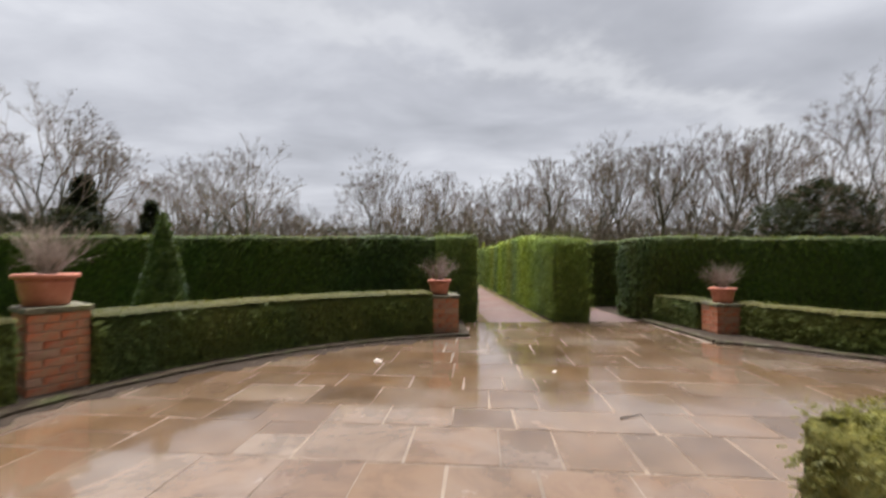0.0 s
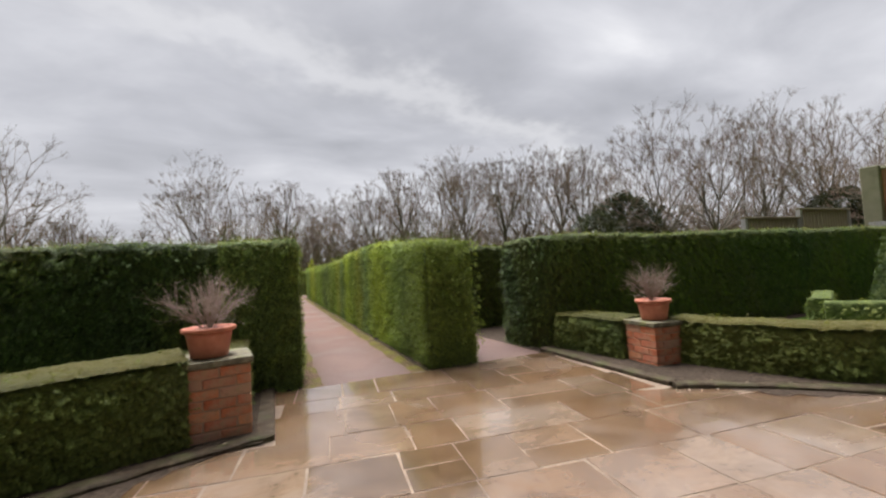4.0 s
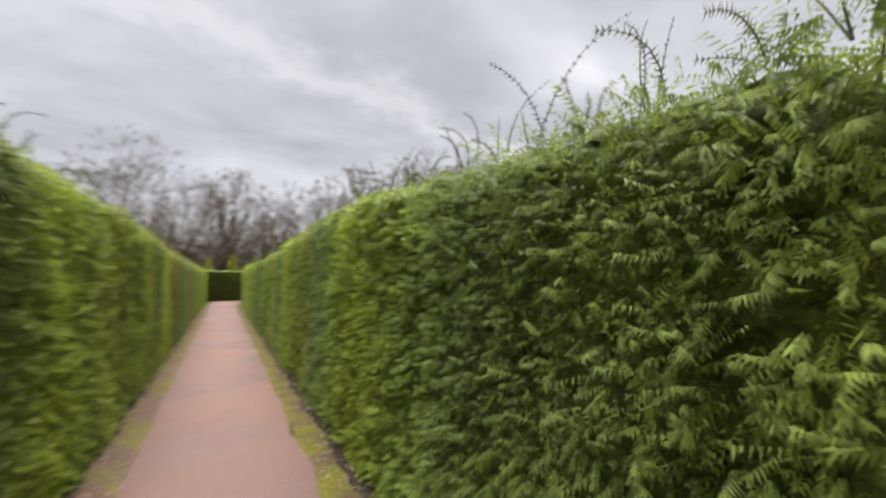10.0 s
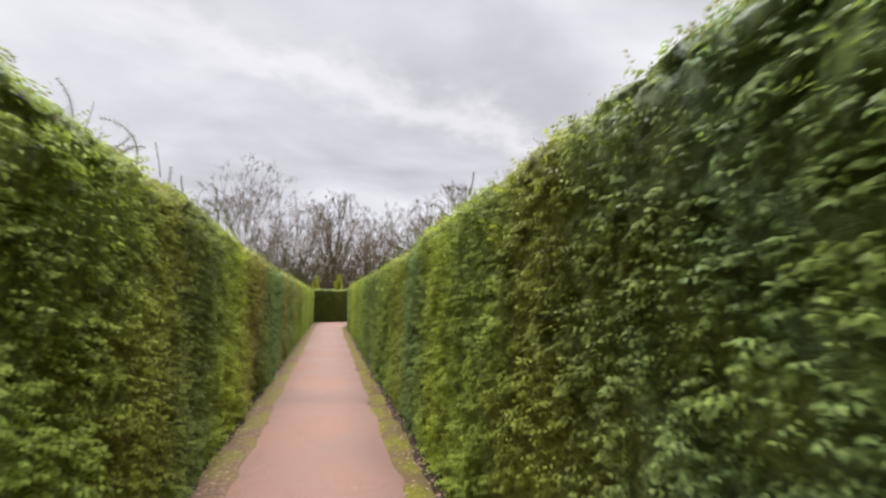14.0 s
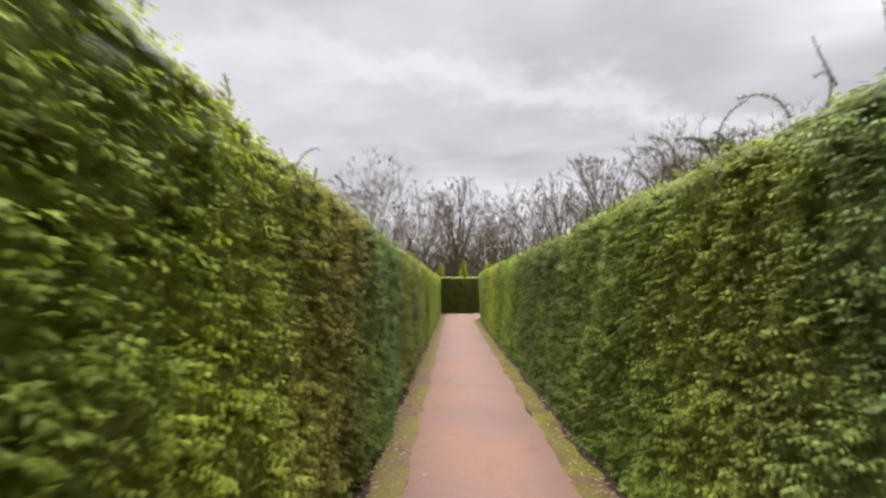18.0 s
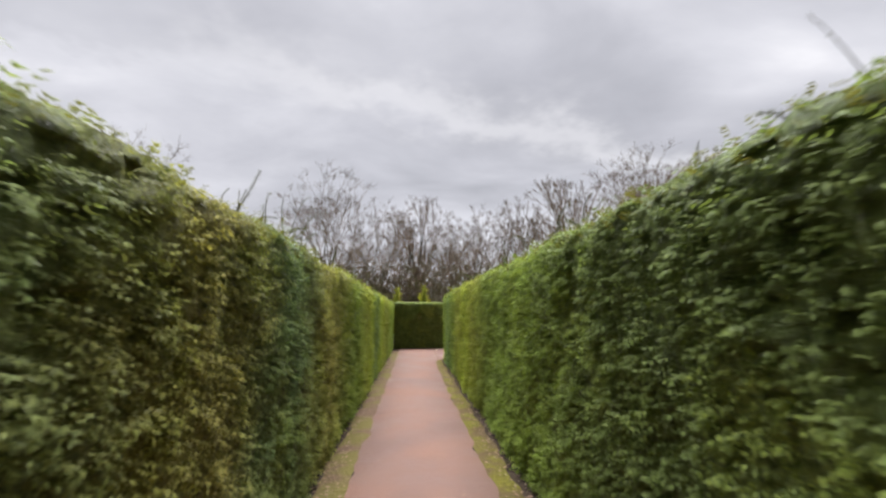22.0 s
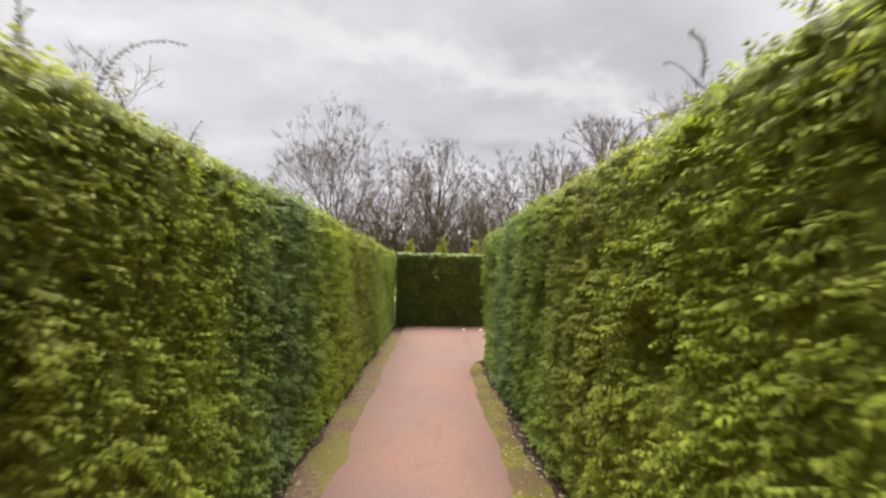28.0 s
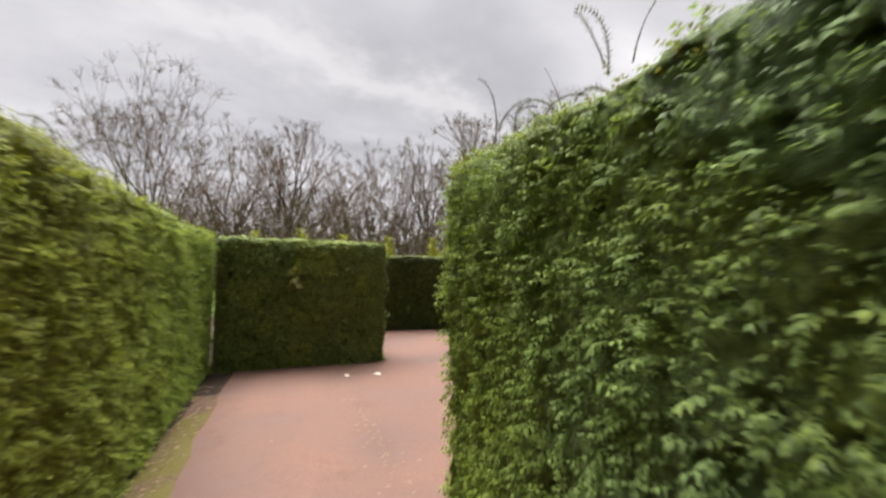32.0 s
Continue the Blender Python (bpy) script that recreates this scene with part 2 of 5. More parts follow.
# High gain lightens the end hedge's colour, as its face gets little light
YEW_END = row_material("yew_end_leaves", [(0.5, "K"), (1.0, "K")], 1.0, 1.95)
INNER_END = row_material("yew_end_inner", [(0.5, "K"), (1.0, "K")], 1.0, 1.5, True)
# Same yew coloured darker off the walk, standing in for dimmer light
YEW = leaf_material("yew_leaves", (0.046, 0.072, 0.020), (0.104, 0.148, 0.038), (0.172, 0.220, 0.058), (0.168, 0.186, 0.036))
# YEW's colours about halved, offsetting the top light that the cones catch
CONE_YEW = leaf_material("topiary_yew", (0.026, 0.042, 0.014), (0.056, 0.084, 0.023), (0.096, 0.128, 0.034), (0.090, 0.104, 0.024))
# Skin of the other yew hedges, with the gaps' shade put into its colour
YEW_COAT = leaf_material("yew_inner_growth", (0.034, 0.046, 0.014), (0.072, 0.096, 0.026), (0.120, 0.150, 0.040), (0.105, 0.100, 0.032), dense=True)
YEW_TIP = leaf_material("yew_tips", (0.080, 0.098, 0.026), (0.160, 0.172, 0.040), (0.240, 0.240, 0.058), (0.235, 0.208, 0.050))
BOX = leaf_material("low_hedge_leaves", (0.084, 0.106, 0.025), (0.150, 0.186, 0.042), (0.212, 0.248, 0.060), (0.214, 0.208, 0.054))
BOX_TOP = leaf_material("low_hedge_top", (0.074, 0.076, 0.017), (0.126, 0.124, 0.027), (0.182, 0.174, 0.042), (0.186, 0.162, 0.040))
BOX_COAT = leaf_material("low_hedge_inner", (0.060, 0.080, 0.020), (0.120, 0.150, 0.036), (0.180, 0.212, 0.052), (0.170, 0.162, 0.044), dense=True)
TIP_COAT = leaf_material("box_block_skin", (0.110, 0.105, 0.024), (0.205, 0.190, 0.044), (0.290, 0.270, 0.070), (0.300, 0.255, 0.060), 1.5, True)
STRAW_TOP = leaf_material("clipped_straw_top", (0.050, 0.047, 0.010), (0.084, 0.078, 0.017), (0.122, 0.110, 0.027), (0.115, 0.095, 0.024), 0.6, True)
GOLD = leaf_material("golden_leaves", (0.200, 0.220, 0.030), (0.360, 0.360, 0.050), (0.460, 0.440, 0.070), (0.480, 0.430, 0.070))
GOLD_COAT = leaf_material("golden_inside", (0.160, 0.180, 0.024), (0.300, 0.310, 0.042), (0.400, 0.390, 0.060), (0.420, 0.380, 0.060), dense=True)
PINE = leaf_material("dark_conifer_leaves", (0.020, 0.024, 0.012), (0.036, 0.042, 0.020), (0.056, 0.062, 0.030), (0.056, 0.054, 0.026))


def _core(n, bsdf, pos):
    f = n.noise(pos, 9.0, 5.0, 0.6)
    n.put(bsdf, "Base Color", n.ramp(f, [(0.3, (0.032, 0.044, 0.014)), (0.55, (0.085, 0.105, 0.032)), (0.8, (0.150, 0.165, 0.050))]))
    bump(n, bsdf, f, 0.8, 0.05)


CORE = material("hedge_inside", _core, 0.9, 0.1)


def _bark(a, b):
    def build(n, bsdf, pos):
        f = n.noise(n.scaled(pos, (1, 1, 0.3)), 3.0, 5.0, 0.6)
        n.put(bsdf, "Base Color", n.mix(f, a, b))
        bump(n, bsdf, n.noise(n.scaled(pos, (1, 1, 0.2)), 14.0, 4.0), 0.6, 0.03)

    return build


BARK = material("bark", _bark((0.090, 0.074, 0.056), (0.170, 0.145, 0.105)), 0.9, 0.2)
TWIG = material("winter_twigs", _bark((0.155, 0.110, 0.082), (0.255, 0.186, 0.140)), 0.9, 0.15)
DRY = material("dry_stems", _bark((0.22, 0.155, 0.120), (0.40, 0.31, 0.25)), 0.85, 0.2)
SHOOT_LEAF = leaf_material("shoot_needles", (0.050, 0.064, 0.026), (0.095, 0.112, 0.044), (0.150, 0.165, 0.060), (0.150, 0.150, 0.050))
SHOOT = material("shoot_stems", _bark((0.060, 0.055, 0.030), (0.110, 0.095, 0.050)), 0.8, 0.2)


def _gravel(n, bsdf, pos):
    grain = n.noise(pos, 130.0, 4.0, 0.7)
    patch = n.noise(pos, 0.9, 4.0, 0.55)
    col = n.ramp(grain, [(0.3, (0.090, 0.044, 0.029)), (0.5, (0.150, 0.078, 0.052)), (0.72, (0.225, 0.136, 0.100))])
    damp = n.ramp(patch, [(0.40, g(0.0)), (0.62, g(0.8))])
    col = n.mix(damp, col, (0.094, 0.048, 0.032))
    place = n.add("ShaderNodeSeparateXYZ")
    n.put(place, 0, pos)
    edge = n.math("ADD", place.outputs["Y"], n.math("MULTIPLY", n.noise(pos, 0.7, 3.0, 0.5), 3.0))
    # Glossier, and colour darkened towards the terrace to stand in for lower brightness
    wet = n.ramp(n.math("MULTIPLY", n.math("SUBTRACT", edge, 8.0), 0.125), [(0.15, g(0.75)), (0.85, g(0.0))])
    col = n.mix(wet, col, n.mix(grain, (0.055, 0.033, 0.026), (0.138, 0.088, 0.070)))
    scuff = n.ramp(n.noise(pos, 3.4, 5.0, 0.65, 0.6), [(0.56, g(0.0)), (0.68, g(0.55))])
    col = n.mix(scuff, col, (0.098, 0.052, 0.036))
    stones = n.voronoi(pos, 46.0)
    spots = n.ramp(stones.outputs["Distance"], [(0.05, g(0.55)), (0.16, g(0.0))])
    col = n.mix(n.math("MULTIPLY", spots, n.ramp(n.noise(pos, 5.0), [(0.5, g(0)), (0.62, g(1))])), col, (0.16, 0.085, 0.06))
    n.put(bsdf, "Base Color", col)
    n.put(bsdf, "Roughness", n.math("SUBTRACT", 0.85, n.math("MULTIPLY", n.math("MAXIMUM", damp, wet), 0.35)))
    bump(n, bsdf, n.math("ADD", grain, n.math("MULTIPLY", n.noise(pos, 12.0, 3.0), 2.0)), 0.35, 0.006)


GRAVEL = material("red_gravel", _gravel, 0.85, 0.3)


def _soil(n, bsdf, pos):
    f = n.noise(pos, 22.0, 5.0, 0.65)
    litter = n.noise(pos, 55.0, 3.0, 0.6)
    col = n.ramp(f, [(0.3, (0.022, 0.016, 0.011)), (0.55, (0.050, 0.036, 0.025)), (0.75, (0.100, 0.072, 0.050))])
    col = n.mix(n.ramp(litter, [(0.64, g(0)), (0.72, g(0.7))]), col, (0.17, 0.125, 0.085))
    n.put(bsdf, "Base Color", col)
    bump(n, bsdf, f, 0.8, 0.03)


SOIL = material("soil_and_litter", _soil, 0.95, 0.08)


def _moss(n, bsdf, pos):
    f = n.noise(pos, 30.0, 5.0, 0.65)
    p = n.noise(pos, 3.0, 3.0, 0.5)
    col = n.ramp(f, [(0.3, (0.066, 0.062, 0.014)), (0.55, (0.140, 0.126, 0.022)), (0.78, (0.230, 0.196, 0.036))])
    col = n.mix(n.ramp(p, [(0.44, g(0)), (0.58, g(0.85))]), col, (0.100, 0.066, 0.038))
    n.put(bsdf, "Base Color", col)
    bump(n, bsdf, f, 0.9, 0.03)


MOSS = material("moss", _moss, 0.95, 0.1)


def _verge(n, bsdf, pos):
    f = n.noise(pos, 26.0, 5.0, 0.65)
    p = n.noise(pos, 2.6, 3.0, 0.5)
    col = n.ramp(f, [(0.3, (0.070, 0.044, 0.030)), (0.55, (0.140, 0.090, 0.060)), (0.78, (0.230, 0.155, 0.105))])
    col = n.mix(n.ramp(p, [(0.42, g(0)), (0.56, g(0.8))]), col, (0.125, 0.112, 0.028))
    n.put(bsdf, "Base Color", col)
    bump(n, bsdf, f, 0.9, 0.03)


VERGE = material("litter_and_soil", _verge, 0.95, 0.1)


def _lawn(n, bsdf, pos):
    f = n.noise(pos, 40.0, 4.0, 0.65)
    p = n.noise(pos, 0.35, 4.0, 0.5)
    col = n.mix(p, (0.060, 0.125, 0.012), (0.120, 0.185, 0.024))
    col = n.mix(n.ramp(f, [(0.35, g(0.5)), (0.6, g(0))]), col, (0.035, 0.070, 0.012))
    n.put(bsdf, "Base Color", col)
    bump(n, bsdf, f, 0.8, 0.03)


LAWN = material("lawn", _lawn, 0.9, 0.2)


def _flag(n, bsdf, pos):
    r = chance(n)
    patch = n.noise(pos, 1.3, 4.0, 0.55, 0.4)
    vein = n.noise(n.scaled(pos, (1.0, 3.5, 1.0)), 3.0, 6.0, 0.65, 1.2)
    grain = n.noise(pos, 90.0, 3.0, 0.6)
    col = n.ramp(r, [(0.0, (0.080, 0.044, 0.020)), (0.25, (0.165, 0.087, 0.038)), (0.5, (0.125, 0.073, 0.036)), (0.72, (0.180, 0.105, 0.057)), (0.9, (0.215, 0.152, 0.100)), (1.0, (0.110, 0.055, 0.025))])
    col = n.mix(n.ramp(vein, [(0.40, g(0.55)), (0.55, g(0.0))]), col, (0.158, 0.094, 0.050))
    col = n.mix(n.ramp(patch, [(0.5, g(0.0)), (0.75, g(0.5))]), col, (0.255, 0.172, 0.110))
    col = n.mix(n.math("MULTIPLY", grain, 0.25), col, (0.12, 0.085, 0.06))
    place = n.add("ShaderNodeNewGeometry").outputs["Position"]
    stain = n.ramp(n.noise(place, 2.3, 6.0, 0.68, 0.8), [(0.42, g(0.0)), (0.60, g(0.65))])
    col = n.mix(stain, col, n.mix(1.0, col, (0.55, 0.52, 0.50), "MULTIPLY"))
    # Pale colour patches painted for the sky reflected in the water film
    film_sheen = n.ramp(n.noise(place, 0.9, 5.0, 0.62, 0.4), [(0.50, g(0.0)), (0.64, g(0.55))])
    col = n.mix(film_sheen, col, (0.200, 0.150, 0.112))
    wet = n.ramp(n.noise(place, 0.8, 4.0, 0.6, 0.5), [(0.36, g(0.20)), (0.55, g(0.08)), (0.72, g(0.03))])
    n.put(bsdf, "Base Color", col)
    n.put(bsdf, "Roughness", n.math("ADD", n.math("ADD", wet, 0.05), n.math("MULTIPLY", vein, 0.08)))
    film = n.ramp(n.noise(place, 0.55, 3.0, 0.5, 0.4), [(0.34, g(0.55)), (0.55, g(1.0))])
    n.put(bsdf, "Coat Weight", film)
    n.put(bsdf, "Coat Roughness", n.math("MULTIPLY", wet, 0.6))
    bump(n, bsdf, n.math("ADD", n.math("MULTIPLY", vein, 1.0), n.math("MULTIPLY", grain, 0.12)), 0.07, 0.010)


FLAG = material("wet_flagstone", _flag, 0.2, 0.5)


def _mortar(n, bsdf, pos):
    f = n.noise(pos, 30.0, 4.0, 0.6)
    col = n.ramp(f, [(0.3, (0.160, 0.110, 0.070)), (0.7, (0.280, 0.208, 0.140))])
    col = n.mix(n.ramp(n.noise(pos, 1.4, 4.0, 0.6), [(0.40, g(0)), (0.56, g(0.9))]), col, (0.105, 0.070, 0.044))
    n.put(bsdf, "Base Color", col)
    n.put(bsdf, "Roughness", 0.55)
    bump(n, bsdf, f, 0.3, 0.01)


MORTAR = material("wet_pointing", _mortar, 0.55, 0.3)


def _kerb(n, bsdf, pos):
    f = n.noise(pos, 11.0, 6.0, 0.65)
    col = n.ramp(f, [(0.3, (0.024, 0.017, 0.010)), (0.55, (0.056, 0.040, 0.025)), (0.8, (0.110, 0.082, 0.052))])
    n.put(bsdf, "Base Color", col)
    col = n.mix(n.ramp(n.noise(pos, 3.0, 4.0, 0.6), [(0.50, g(0)), (0.64, g(0.7))]), col, (0.060, 0.064, 0.022))
    n.put(bsdf, "Base Color", col)
    n.put(bsdf, "Roughness", n.ramp(n.noise(pos, 4.0), [(0.4, g(0.55)), (0.65, g(0.9))]))
    bump(n, bsdf, f, 0.8, 0.04)


KERB = material("dark_stone_kerb", _kerb, 0.85, 0.1)


def _brick(n, bsdf, pos):
    r = chance(n)
    f = n.noise(pos, 24.0, 5.0, 0.65)
    col = n.ramp(r, [(0.0, (0.420, 0.120, 0.055)), (0.3, (0.560, 0.190, 0.085)), (0.55, (0.480, 0.160, 0.085)), (0.78, (0.640, 0.260, 0.115)), (0.92, (0.360, 0.150, 0.100)), (1.0, (0.520, 0.330, 0.210))])
    col = n.mix(n.ramp(f, [(0.30, g(0.6)), (0.48, g(0))]), col, (0.220, 0.095, 0.060))
    wash = n.ramp(n.noise(pos, 4.5, 5.0, 0.65), [(0.48, g(0)), (0.66, g(0.65))])
    col = n.mix(wash, col, (0.460, 0.300, 0.190))
    lichen = n.ramp(n.noise(pos, 8.0, 5.0, 0.6), [(0.58, g(0)), (0.70, g(0.65))])
    col = n.mix(lichen, col, (0.300, 0.250, 0.120))
    n.put(bsdf, "Base Color", col)
    bump(n, bsdf, f, 0.6, 0.008)


BRICK = material("worn_red_brick", _brick, 0.85, 0.25)


def _joint(n, bsdf, pos):
    f = n.noise(pos, 30.0, 4.0)
    n.put(bsdf, "Base Color", n.mix(f, (0.260, 0.165, 0.105), (0.460, 0.330, 0.225)))
    bump(n, bsdf, f, 0.6, 0.01)


JOINT = material("lime_joint", _joint, 0.95, 0.2)


def _cap(n, bsdf, pos):
    f = n.noise(pos, 14.0, 6.0, 0.65)
    col = n.ramp(f, [(0.3, (0.070, 0.060, 0.036)), (0.52, (0.145, 0.126, 0.078)), (0.75, (0.265, 0.230, 0.150))])
    col = n.mix(n.ramp(n.noise(pos, 6.0, 4.0), [(0.50, g(0)), (0.66, g(0.7))]), col, (0.165, 0.160, 0.050))
    n.put(bsdf, "Base Color", col)
    n.put(bsdf, "Roughness", n.ramp(n.noise(pos, 4.0), [(0.4, g(0.45)), (0.6, g(0.85))]))
    bump(n, bsdf, f, 0.8, 0.015)


CAPSTONE = material("mossy_cap_stone", _cap, 0.8, 0.3)


def _terracotta(n, bsdf, pos):
    f = n.noise(pos, 9.0, 5.0, 0.6)
    col = n.ramp(f, [(0.3, (0.400, 0.130, 0.072)), (0.6, (0.520, 0.190, 0.112)), (0.85, (0.600, 0.290, 0.200))])
    n.put(bsdf, "Base Color", col)
    bump(n, bsdf, n.noise(pos, 70.0), 0.15, 0.004)


POT = material("terracotta", _terracotta, 0.6, 0.35)


def plain(name, a, b, rough=0.8, scale=6.0, relief=0.3):
    def build(n, bsdf, pos):
        f = n.noise(pos, scale, 5.0, 0.6)
        n.put(bsdf, "Base Color", n.mix(f, a, b))
        bump(n, bsdf, f, relief, 0.02)

    return material(name, build, rough, 0.3)


STONE = plain("grey_green_stone", (0.085, 0.095, 0.040), (0.260, 0.235, 0.150), 0.85, 2.2)
TIMBER = plain("weathered_boards", (0.210, 0.200, 0.180), (0.380, 0.370, 0.340), 0.85, 3.0)
OLDWOOD = plain("mossy_old_timber", (0.105, 0.090, 0.050), (0.230, 0.195, 0.120), 0.9, 2.5)
DARK = plain("dark_hollow", (0.008, 0.007, 0.006), (0.02, 0.017, 0.014), 0.95)
CREAM = plain("pale_leaf", (0.55, 0.50, 0.38), (0.80, 0.75, 0.62), 0.6)
PALELEAF = plain("bleached_leaf", (0.20, 0.15, 0.10), (0.40, 0.33, 0.24), 0.7)
DEADLEAF = plain("dead_leaf", (0.11, 0.065, 0.04), (0.30, 0.19, 0.115), 0.7)
STICK = plain("wet_stick", (0.020, 0.016, 0.012), (0.05, 0.04, 0.03), 0.5)
BRUSH = plain("winter_brushwood", (0.135, 0.100, 0.074), (0.215, 0.162, 0.122), 0.95, 2.0)


# ---- mesh helpers ----
def raw(name, verts, faces, mat, parent=None, label="", smooth=False):
    """Links one mesh object from arrays; faces is an (n, 3) or (n, 4) array, or a list of index lists."""
    me = bpy.data.meshes.new(name)
    verts = np.asarray(verts, np.float32).reshape(-1, 3)
    if isinstance(faces, np.ndarray):
        k = faces.shape[1]
        me.vertices.add(len(verts))
        me.vertices.foreach_set("co", verts.ravel())
        me.loops.add(faces.size)
        me.loops.foreach_set("vertex_index", faces.astype(np.int32).ravel())
        me.polygons.add(len(faces))
        me.polygons.foreach_set("loop_start", np.arange(0, faces.size, k, dtype=np.int32))
        me.polygons.foreach_set("loop_total", np.full(len(faces), k, np.int32))
        me.update(calc_edges=True)
    else:
        # Near-black panel closes each hole and stands in for the shade inside
        me.from_pydata(verts.tolist(), [], faces)
    if smooth:
        me.polygons.foreach_set("use_smooth", np.ones(len(me.polygons), bool))
    me.materials.append(mat)
    ob = new(name, me)
    if parent:
        ob.parent = parent
    if label:
        ob["label"] = label
    return ob


def part(name, bm, mat, parent=None, label="", smooth=False):
    """Links a bmesh as one mesh object under a thing or a part."""
    me = bpy.data.meshes.new(name)
    bm.to_mesh(me)
    bm.free()
    if smooth:
        me.polygons.foreach_set("use_smooth", np.ones(len(me.polygons), bool))
    me.materials.append(mat)
    ob = new(name, me)
    if parent:
        ob.parent = parent
    if label:
        ob["label"] = label
    return ob


def box(x0, y0, z0, x1, y1, z1, bevel=0.0, seg=1):
    bm = bmesh.new()
    bmesh.ops.create_cube(bm, size=1, matrix=Matrix.LocRotScale(((x0 + x1) / 2, (y0 + y1) / 2, (z0 + z1) / 2), None, (abs(x1 - x0), abs(y1 - y0), abs(z1 - z0))))
    if bevel:
        bmesh.ops.bevel(bm, geom=list(bm.edges), offset=bevel, segments=seg, affect="EDGES", profile=0.5)
    return bm


def prism(outline, z0, z1, bevel=0.0):
    """A slab with the given outline."""
    bm = bmesh.new()
    low = [bm.verts.new((x, y, z0)) for x, y in outline]
    top = [bm.verts.new((x, y, z1)) for x, y in outline]
    bm.faces.new(top)
    bm.faces.new(low[::-1])
    k = len(outline)
    for i in range(k):
        bm.faces.new((low[i], low[(i + 1) % k], top[(i + 1) % k], top[i]))
    if bevel:
        rim = [e for e in bm.edges if e.verts[0].co.z > z1 - 1e-5 and e.verts[1].co.z > z1 - 1e-5]
        bmesh.ops.bevel(bm, geom=rim, offset=bevel, segments=1, affect="EDGES", profile=0.5)
    return bm


def lathe(profile, steps=32):
    bm = bmesh.new()
    rings = []
    for r, z in profile:
        rings.append([bm.verts.new((r * math.cos(2 * math.pi * i / steps), r * math.sin(2 * math.pi * i / steps), z)) for i in range(steps)])
    for a, b in zip(rings, rings[1:]):
        for i in range(steps):
            bm.faces.new((a[i], a[(i + 1) % steps], b[(i + 1) % steps], b[i]))
    bm.faces.new(rings[0][::-1])
    bm.faces.new(rings[-1])
    return bm


def empty(name, place=(0, 0, 0), turn=0.0):
    ob = new(name)
    ob.empty_display_size = 0.1
    ob.matrix_world = pose(*place, 0, 0, turn)
    return ob


def wobble(p, size, seed=0.0):
    """Smooth cheap noise for arrays of points, about -1 to 1."""
    q = p / size
    s = np.zeros(len(q))
    for k, (a, b, c, d) in enumerate(((1.0, 0.7, 0.4, 0.3), (-0.6, 1.1, 0.8, 1.7), (0.5, -0.9, 1.3, 4.1), (1.7, 1.3, -1.1, 2.2), (-1.9, 1.6, 2.1, 5.0))):
        s += np.sin(q[:, 0] * a * 2.3 + q[:, 1] * b * 2.3 + q[:, 2] * c * 2.3 + d + seed * (1.3 + k)) / (1 + 0.35 * k)
    return s / 2.4


def unit(v):
    return v / np.maximum(np.linalg.norm(v, axis=-1, keepdims=True), 1e-9)


# ---- foliage ----
def spray_shape(pairs, lean=0.95, width=0.17, length=0.40):
    """One flat twig with needles to both sides: unit length along y."""
    v, f = [], []
    for k in range(pairs * 2 + 1):
        if k == pairs * 2:
            base, a, ln = 0.72, 0.0, length * 0.9
        else:
            base = 0.05 + 0.75 * (k // 2) / max(pairs - 1, 1)
            a = (1 if k % 2 else -1) * lean * (1.0 - 0.25 * (k // 2) / pairs)
            ln = length * (1.0 - 0.35 * abs(base - 0.4))
        d = np.array([math.sin(a), math.cos(a), 0.0])
        s = np.array([d[1], -d[0], 0.0])
        o = np.array([0, base, 0.12 * base])
        up = np.array([0, 0, -0.10 - 0.05 * (k % 3)])
        n0 = len(v)
        wide = width * 0.62 * ln / length
        v += [o + d * ln * 0.18 + s * wide, o + d * ln + up, o + d * ln * 0.18 - s * wide]
        f.append([n0, n0 + 1, n0 + 2])
    return np.array(v), np.array(f)


SPRAYS = {k: spray_shape(k) for k in (2, 3, 4)}
FINE = spray_shape(3, 1.1, 0.24, 0.5)
FROND = spray_shape(3, 0.72, 0.15, 0.44)
PLUME = spray_shape(8, 0.60, 0.040, 0.20)


def sprays(name, places, outward, sizes, mat, parent, rng, shape, droop=0.25, spread=0.8, label="", roll=0.55):
    """One mesh of many twigs that stand out from a surface."""
    tv, tf = shape
    k = len(places)
    d = unit(outward + spread * rng.normal(size=(k, 3)) * 0.6 - np.array([0, 0, droop]))
    side = unit(np.cross(d, unit(rng.normal(size=(k, 3)) * roll + np.array([0, 0, 1.0]))))
    up = np.cross(side, d)
    local = tv[None] * sizes[:, None, None]
    v = places[:, None] + local[..., :1] * side[:, None] + local[..., 1:2] * d[:, None] + local[..., 2:] * up[:, None]
    f = tf[None] + (np.arange(k) * len(tv))[:, None, None]
    ob = raw(name, v.reshape(-1, 3), f.reshape(-1, tf.shape[1]), mat, parent, label)
    return tagged(ob, kind="stuff")


def scatter(verts, quads, weight, rng):
    """Random places on quads: weight gives a number per square metre for centres and normals."""
    a, b, c, d = (verts[quads[:, i]] for i in range(4))
    cr = np.cross(c - a, d - b)
    area = 0.5 * np.linalg.norm(cr, axis=1)
    nrm = unit(cr)
    mid = (a + b + c + d) / 4
    want = rng.poisson(area * weight(mid, nrm))
    i = np.repeat(np.arange(len(quads)), want)
    s, t = rng.random((2, len(i), 1))
    p = (a[i] * (1 - s) + b[i] * s) * (1 - t) + (d[i] * (1 - s) + c[i] * s) * t
    return p, nrm[i]


